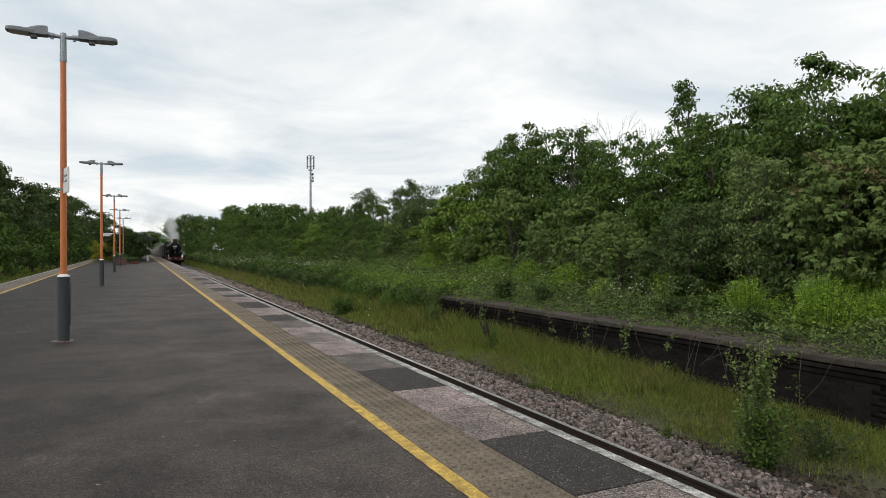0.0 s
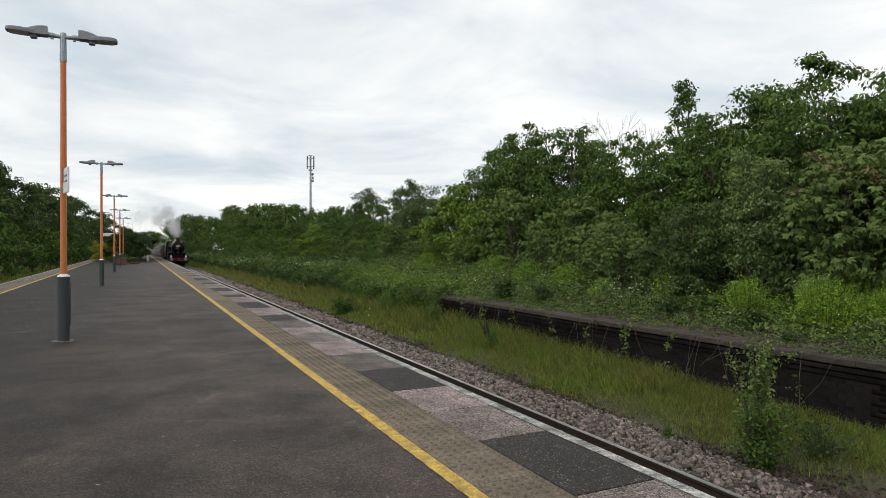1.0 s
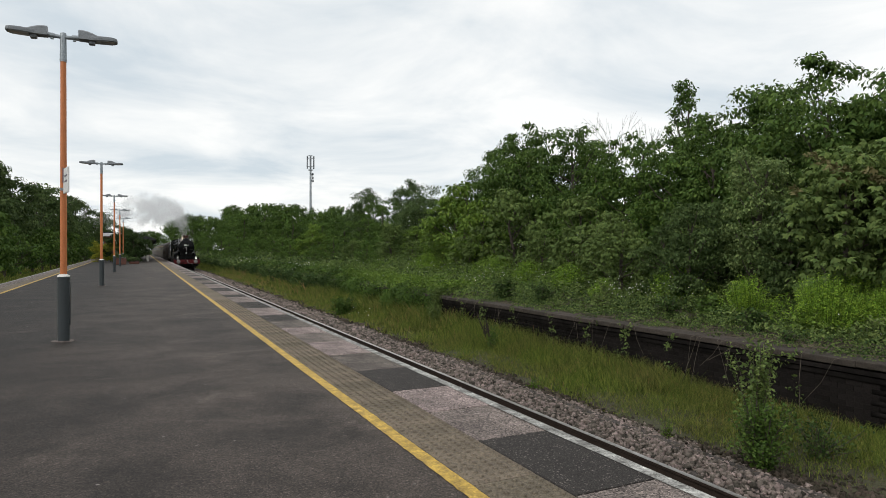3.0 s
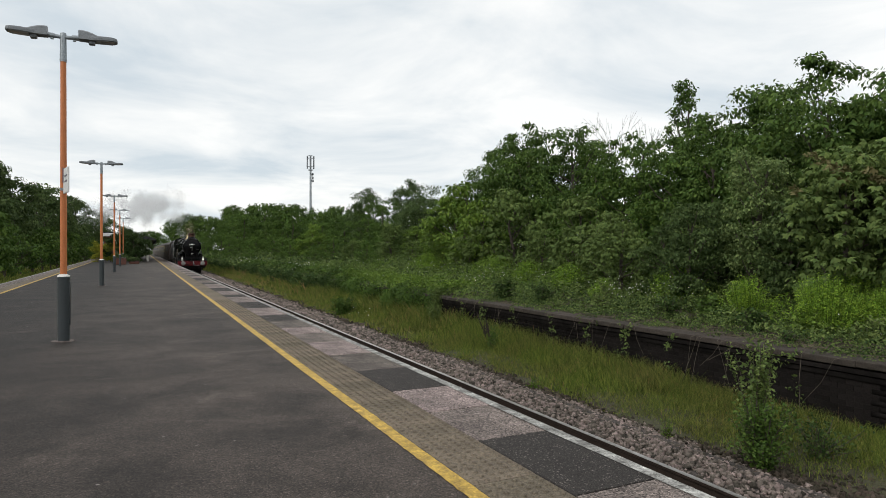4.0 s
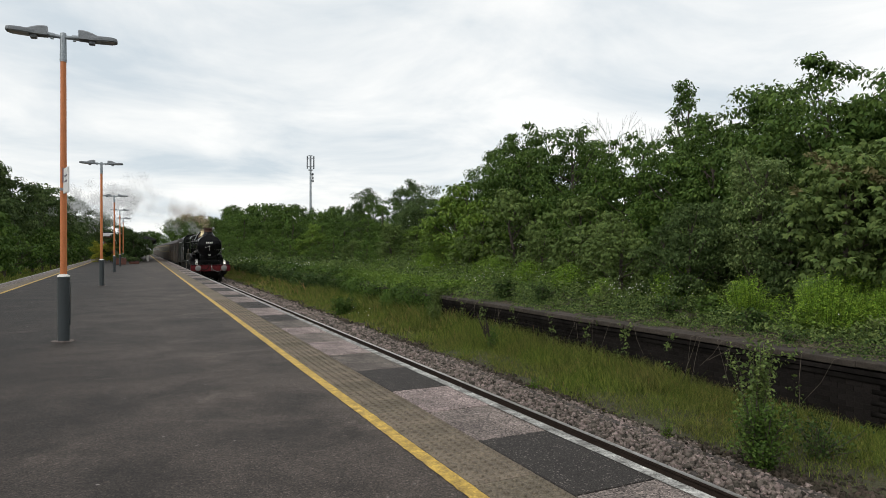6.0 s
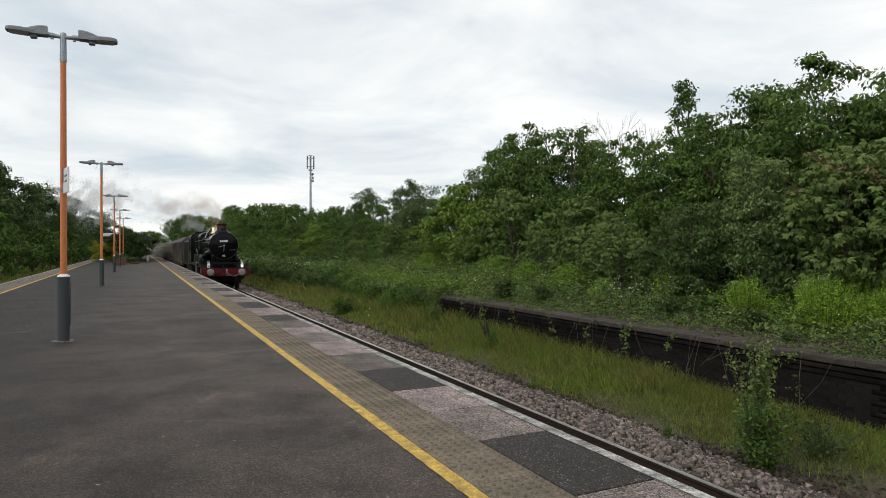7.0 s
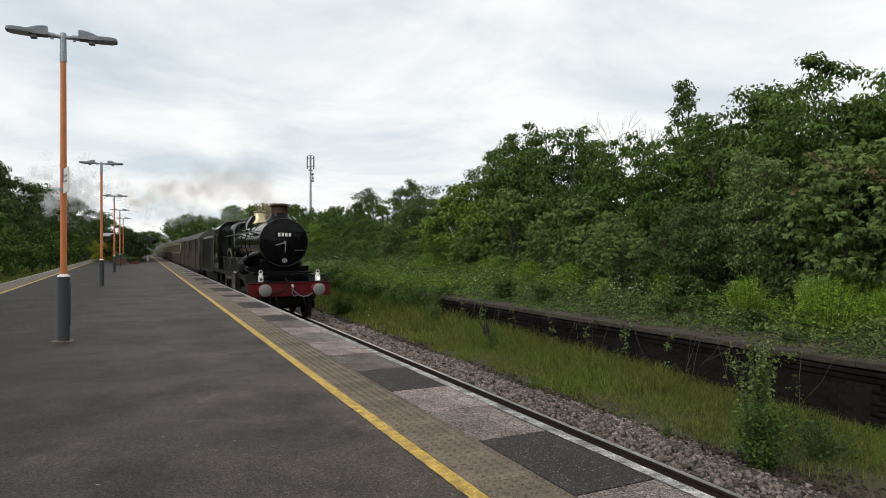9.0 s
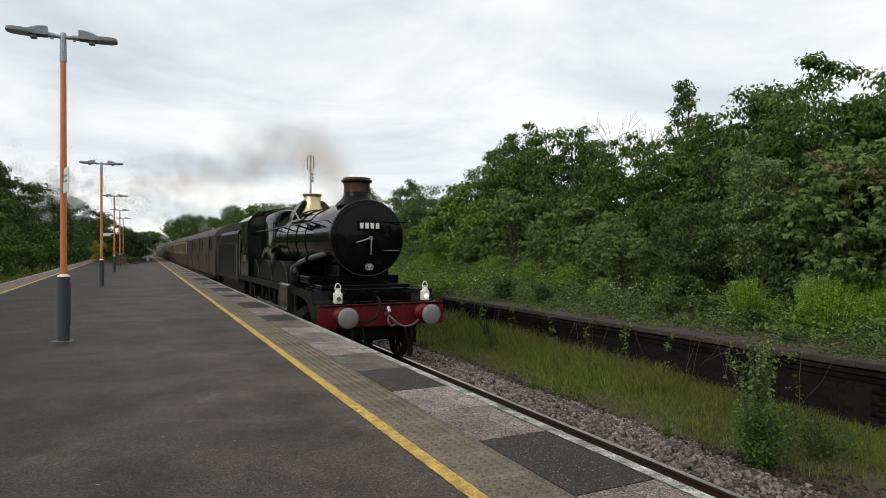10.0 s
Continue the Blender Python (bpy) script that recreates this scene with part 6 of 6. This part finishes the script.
def planter(x, y, w, d, h):
    ob = tagged(new("brick_planter"), "low red brick planter with small plants", "planter", "brick planters on the platform")
    bm = bmesh.new()
    box(bm, -w / 2, w / 2, -d / 2, d / 2, 0, h, 0.02)
    part("brick_box", bm, brick_red, ob)
    bm = bmesh.new()
    box(bm, -w / 2 - 0.03, w / 2 + 0.03, -d / 2 - 0.03, d / 2 + 0.03, h, h + 0.06, 0.01)
    part("coping", bm, concrete_slab, ob)
    rng = np.random.default_rng(int(x * 10) + 77)
    c = np.column_stack([rng.uniform(-w / 2, w / 2, 14), rng.uniform(-d / 2, d / 2, 14), rng.uniform(h + 0.1, h + 0.35, 14)])
    v, f = leaves(clump_points(c, np.full(14, 0.34), 60, 0.7, rng), 0.10, 0.5, 0.1, "oval", rng)
    raw("plant_tuft", v, f, leaf_grey, ob)
    ob.matrix_basis = pose(x, y, 0)


planter(-1.9, 68.0, 0.95, 1.0, 0.6)
planter(-0.75, 70.0, 0.9, 0.9, 0.25)


# ---- gum and grit on the asphalt ----
def grit():
    rng = np.random.default_rng(15)
    n = 260
    p = np.column_stack([rng.uniform(-5, 1.65, n), 2 + 26 * rng.uniform(size=n) ** 1.6])
    a = np.arange(6) * math.pi / 3
    r = rng.uniform(0.004, 0.016, n)
    ring = np.stack([np.cos(a), np.sin(a), np.zeros(6)], 1)
    v = (ring[None] * r[:, None, None] * rng.uniform(0.7, 1.2, (n, 6, 1)) + np.column_stack([p, np.full(n, 0.0035)])[:, None]).reshape(-1, 3)
    f = np.arange(n * 6).reshape(n, 6)
    tagged(raw("gum_spots", v, f, sleeper_mat), "pale trodden gum spots and grit on the asphalt", "spots", kind="stuff")


grit()


def tar_joints():
    """Dark sealed joints across the asphalt."""
    for seed, (y0, slope, x0, x1) in enumerate(((6.2, 0.05, -4.7, 1.66), (12.9, -0.03, -4.8, 1.66), (20.2, 0.02, -5.0, 1.66), (31.0, 0.0, -5.2, 1.66), (3.3, 0.10, -3.5, -0.4))):
        bm = bmesh.new()
        prev = None
        for k in range(70):
            x = x0 + (x1 - x0) * k / 69
            y = y0 + slope * x + 0.03 * noise.noise((x * 1.5, seed * 3.0, 0)) + 0.012 * noise.noise((x * 7, seed * 5.0, 0))
            w = max(0.0008, 0.003 + 0.005 * noise.noise((x * 4, seed * 9.0, 1))) + 0.0002 * y0
            row = [bm.verts.new((x, y - w, 0.003)), bm.verts.new((x, y + w, 0.003))]
            if prev:
                bm.faces.new((prev[0], row[0], row[1], prev[1]))
            prev = row
        tagged(part("tar_joint", bm, asphalt_patch), "dark sealed joint across the asphalt", "joint", "joints in the asphalt")


tar_joints()


# ---- pieces of the paving and the old wall ----
def edge_paving():
    top = tagged(new("pavement_edge"), "worn concrete edge slabs with darker asphalt repairs", "paving", kind="structure")
    joints = [-11.0, -10.08, -9.16, -8.24, -7.32, -6.4, -5.48, -4.56, -3.64, -2.72, -1.8, -0.7, 0.3, 1.3, 2.1, 2.91, 4.06, 4.95, 5.84, 6.99, 8.19, 9.45, 10.5, 11.4, 12.6]
    while joints[-1] < 130:
        joints.append(joints[-1] + (0.92 if len(joints) % 5 else 1.2))
    patched = {15, 18, 24, 27, 28, 31, 34, 35, 39, 43, 44, 48, 51, 55, 60}
    made = {}
    for k, (a, b) in enumerate(zip(joints, joints[1:])):
        length = round(b - a, 2)
        key = (length, k in patched)
        if key not in made:
            bm = bmesh.new()
            g = 0.004 if k in patched else 0.007
            box(bm, 2.235 + g, EDGE, g, length - g, -0.12, 0.0 if k not in patched else 0.002, 0.006)
            ob = part("slab", bm, asphalt_patch if k in patched else concrete_slab, top)
            made[key] = ob.data
        else:
            ob = shared("slab", made[key], top)
        ob.location = (0, a, 0.0015 * math.sin(k * 2.3))
    part("bedding", box(bmesh.new(), 1.787, EDGE - 0.02, -30, 190, -0.14, -0.012), asphalt_patch, top)
    wn_ = bmesh.new()
    prev = None
    for k in range(380):
        y = -11 + k * 0.25 if k < 196 else 38 + (k - 196) * 0.55
        w = 0.012 * noise.noise((y * 1.4, 3.0, 0)) + 0.010 * noise.noise((y * 6, 5.0, 0))
        row = [wn_.verts.new((2.832 + w, y, 0.0065)), wn_.verts.new((EDGE - 0.004, y, 0.0065))]
        if prev:
            wn_.faces.new((prev[0], prev[1], row[1], row[0]))
        prev = row
    tagged(part("white_line", wn_, white), "worn white line painted along the platform edge", "marking", kind="structure")


edge_paving()


def tactile_paving():
    top = tagged(new("pavement_tactile"), "buff blister paving behind the platform edge", "paving", kind="structure")
    size = 0.45
    bm = bmesh.new()
    box(bm, 1.788, 2.230, 0.003, size - 0.003, -0.06, 0.0)
    for i in range(6):
        for j in range(6):
            x, y = 1.788 + (i + 0.5) * 0.074, (j + 0.5) * 0.075
            bmesh.ops.create_cone(bm, cap_ends=True, segments=6, radius1=0.021, radius2=0.013, depth=0.010, matrix=pose(x, y, 0.005))
    first = part("tile", bm, tactile, top)
    far = part("tile", box(bmesh.new(), 1.788, 2.232, 0.003, size - 0.003, -0.06, 0.002, 0.004), tactile, top)
    first.location, far.location = (0, -10.2, 0), (0, -10.2 + 64 * size, 0)
    for k in range(1, 290):
        if k != 64:
            shared("tile", first.data if k < 64 else far.data, top, pose(0, -10.2 + k * size, 0.001 * math.sin(k * 1.9)))


tactile_paving()


def old_platform():
    top = tagged(new("old_platform"), "disused overgrown platform with dark coping and sooty brick wall", "platform", kind="structure")
    bm = bmesh.new()
    xs = [OLD + 0.44, 9.6, 10.5, 12, 15, 22, 45]
    ys = [-12 + 2.0 * k for k in range(40)] + [70, 100, 140, 200]
    grid = [[bm.verts.new((x, y, OLDZ - 0.012 + (0.05 * noise.noise((x, y, 2)) if x > 9.4 else 0))) for x in xs] for y in ys]
    for a, b in zip(grid, grid[1:]):
        for k in range(len(xs) - 1):
            bm.faces.new((a[k], a[k + 1], b[k + 1], b[k]))
    part("surface", bm, litter, top, "bare litter-covered platform surface")
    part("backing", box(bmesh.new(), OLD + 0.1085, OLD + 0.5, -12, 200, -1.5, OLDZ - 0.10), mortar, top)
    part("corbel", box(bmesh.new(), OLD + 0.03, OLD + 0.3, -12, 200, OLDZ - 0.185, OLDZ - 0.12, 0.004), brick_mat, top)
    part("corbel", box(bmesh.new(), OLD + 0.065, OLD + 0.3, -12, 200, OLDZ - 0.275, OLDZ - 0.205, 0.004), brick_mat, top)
    bm = bmesh.new()
    box(bm, 0, 0.45, 0.006, 0.914, -0.095, 0.0, 0.014)
    slab = part("coping_slab", bm, coping_mat, top)
    r = random.Random(2)
    for k in range(60):
        m = pose(OLD + r.uniform(-0.012, 0.012), -3 + k * 0.92, OLDZ + r.uniform(-0.006, 0.006), 0, r.uniform(-0.6, 0.6), 0)
        if k == 0:
            slab.matrix_basis = m
        else:
            shared("coping_slab", slab.data, top, m)
    bm = bmesh.new()
    box(bm, 0, 0.105, 0.004, 0.221, 0.002, 0.0725, 0.003)
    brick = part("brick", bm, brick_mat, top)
    count, rest = 0, []
    for row in range(11):
        z = OLDZ - 0.225 - 0.075 * (row + 1)
        x = OLD + 0.10
        for k in range(210):
            y = -1.5 + k * 0.225 + (0.1125 if row % 2 else 0)
            m = pose(x + r.uniform(-0.005, 0.008), y, z - 0.065)
            if 5.0 < y < 11.2 and row < 10:
                if count == 0:
                    brick.matrix_basis = m
                else:
                    shared("brick", brick.data, top, m)
                count += 1
            else:
                rest.append(m.translation)
    cube = np.array([(a, b, c) for a in (0, 0.105) for b in (0.004, 0.221) for c in (0.002, 0.0725)])
    quads = np.array([(0, 1, 3, 2), (4, 6, 7, 5), (0, 4, 5, 1), (2, 3, 7, 6), (0, 2, 6, 4), (1, 5, 7, 3)])
    v = (np.array(rest)[:, None] + cube[None]).reshape(-1, 3)
    f = (np.arange(len(rest))[:, None, None] * 8 + quads[None]).reshape(-1, 4)
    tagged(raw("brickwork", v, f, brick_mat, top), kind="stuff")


old_platform()


# ---- smoke and steam: clouds of fine specks that leave the chimney and drift across the line ----
def speck_cloud(name, count, size, radius, mat, seed, long=1.0):
    """A rigid wisp: specks thickest in the middle and thin at the rim, drawn out along the line."""
    rng = np.random.default_rng(seed)
    p = rng.normal(size=(count * 2, 3)) * 0.45
    p = p[np.linalg.norm(p, axis=1) < 1.0][:count] * radius
    p[:, 1] *= long
    p += 0.12 * radius * np.sin(p[:, [1, 2, 0]] * 7 / radius + seed)
    k = len(p)
    corner = unit(rng.normal(size=(k * 3, 3))).reshape(k, 3, 3)
    v = (p[:, None] + corner * size * rng.uniform(0.35, 0.8, (k, 1, 1))).reshape(-1, 3)
    f = np.arange(k * 3).reshape(-1, 3)
    return raw_mesh(name, v, f, mat)


SPEED, START = 8.853, 99.95     # metres a second; the buffers' place at the clip's start


def front(t):
    return START - SPEED * t


for gauzy in (steam_white, smoke_brown):     # each speck lets most of the light by
    tree = gauzy.node_tree
    out = [n for n in tree.nodes if n.bl_idname == "ShaderNodeOutputMaterial"][0]
    solid = out.inputs["Surface"].links[0].from_socket
    clear = tree.nodes.new("ShaderNodeBsdfTransparent")
    both = tree.nodes.new("ShaderNodeMixShader")
    both.inputs[0].default_value = 0.42
    tree.links.new(clear.outputs[0], both.inputs[1])
    tree.links.new(solid, both.inputs[2])
    tree.links.new(both.outputs[0], out.inputs["Surface"])

WISPS = []      # object, time of leaving, where it leaves on the locomotive, rise, slow rise, drift, wander


def smoke():
    r = random.Random(17)
    made = {}

    def puff(te, radius, thickness, mat, long=1.6):
        """A rigid puff; its specks are finer the nearer to the platform it hangs."""
        far = next(d for d in (14, 18, 23, 30, 38, 48, 60, 75, 92, 115, 150) if d >= min(149, front(te) + 2.2))
        key = (far, radius, thickness, mat.name, r.randrange(2))
        if key not in made:
            size = (0.00056 if far < 31 else 0.00078 if far < 61 else 0.00092) * far
            count = int(thickness * 2 * math.pi * (0.45 * radius) ** 2 / (0.2 * 0.42 * size * size))
            made[key] = speck_cloud("puff", count, size, radius, mat, len(made), long)
        return made[key]

    def add(me, label, te, y, z, rise, slow, drift, wander):
        ob = tagged(new("smoke_puff", me), label, "smoke", "puffs of smoke and steam", "stuff")
        WISPS.append((ob, te, y, z, rise, slow, drift, wander))

    def stray(a, b, c):
        return (r.gauss(0, a), r.gauss(0, b), r.gauss(0, c))
    t = -2.4
    while t < -0.8:
        for _ in range(2):
            add(puff(t, 1.5, 0.16, steam_white), "white steam hanging over the line", t, 2.2, 3.0, r.uniform(2.4, 4.6), 0.22, r.uniform(-2.4, -1.5), stray(0.28, 0.3, 0.14))
        t += 0.26
    while t < 3.6:
        for _ in range(6):
            add(puff(t, 0.8, 0.70 if t < 2.7 else 0.20, steam_white), "white steam rolling from the chimney", t, 2.75, 2.6, r.uniform(2.4, 5.4), 0.30, r.uniform(-2.3, -1.2), stray(0.24, 0.40, 0.15))
        t += 0.22
    while t < 10.0:
        strong, loose = (0.115, 0.8) if t < 8.7 else (0.20, 0.5)
        for _ in range(3):
            add(puff(t, 0.60, strong, smoke_brown), "thin brown smoke from the chimney", t, 2.75, 2.6, r.uniform(1.5, 2.7), 0.34, r.uniform(-1.3, -0.5), stray(0.30 * loose, 0.5 * loose, 0.20 * loose))
        t += 0.10
    t = 3.0
    while t < 10.0:
        add(puff(t, 0.42, 0.22, steam_white), "white steam wisp blowing off the safety valve", t, 7.2, 2.75, r.uniform(0.6, 1.2), 0.25, r.uniform(-1.2, -0.4), stray(0.25, 0.3, 0.15))
        t += 0.14


smoke()


# ---- what moves ----
def motions():
    for ob, back in TRAIN:
        walk(ob, [(t, pose(TRACK, front(t) + back, RAIL)) for t in (0.0, 2.5, 5.0, 7.5, 10.0)])
    for ob, radius, (x, y, z) in ROLLING:
        step = 1 / 15 if radius < 0.8 else 2 / 15
        rows = []
        for k in range(int(10 / step) + 1):
            t = k * step
            rows.append((t, pose(x, y, z, math.degrees(SPEED * t / radius) + (90 if x > 0 else 0))))
        if rows[-1][0] < 9.999:
            rows.append((10.0, pose(x, y, z, math.degrees(SPEED * 10 / radius) + (90 if x > 0 else 0))))
        walk(ob, rows)
    for ob, x, s in RODS:
        rows = []
        for k in range(101):
            a = SPEED * k / 10 / 1.02 + (math.pi / 2 if s > 0 else 0)
            rows.append((k / 10, pose(x, 0.33 * math.cos(a), 1.02 + 0.33 * math.sin(a))))
        walk(ob, rows)

    for ob, te, y, z, rise, slow, drift, (wx, wy, wz) in WISPS:
        def after(age):
            gone = 1 - math.exp(-age / 0.28)
            carried = 1 - math.exp(-age / 0.6)
            return pose(TRACK + drift * (age - 0.25 * gone) + wx * age, front(te) + y - (3.8 if y < 5 else 0.8) * carried + wy * age, RAIL + z + rise * gone + 0.45 * gone + slow * age + wz * age)
        if te <= 0:
            rows = [(t, after(t - te)) for t in (0.0, 1.0, 2.5, 5.0, 7.5, 10.0)]
        else:
            rows = [(t, pose(TRACK, front(t) + y, RAIL + z)) for t in (0.0, 0.5 * te, te - 0.2, te - 0.1, te) if t >= 0]
            ages = [a for a in (0.1, 0.2, 0.35, 0.55, 0.8, 1.2, 1.8, 2.8, 4.5, 7.0) if te + a < 9.95] + [10.0 - te]
            rows += [(te + a, after(a)) for a in ages]
        last, keep = -1, []
        for t, m in rows:
            if frame(t) > last:
                keep.append((t, m))
                last = frame(t)
        walk(ob, keep)


motions()
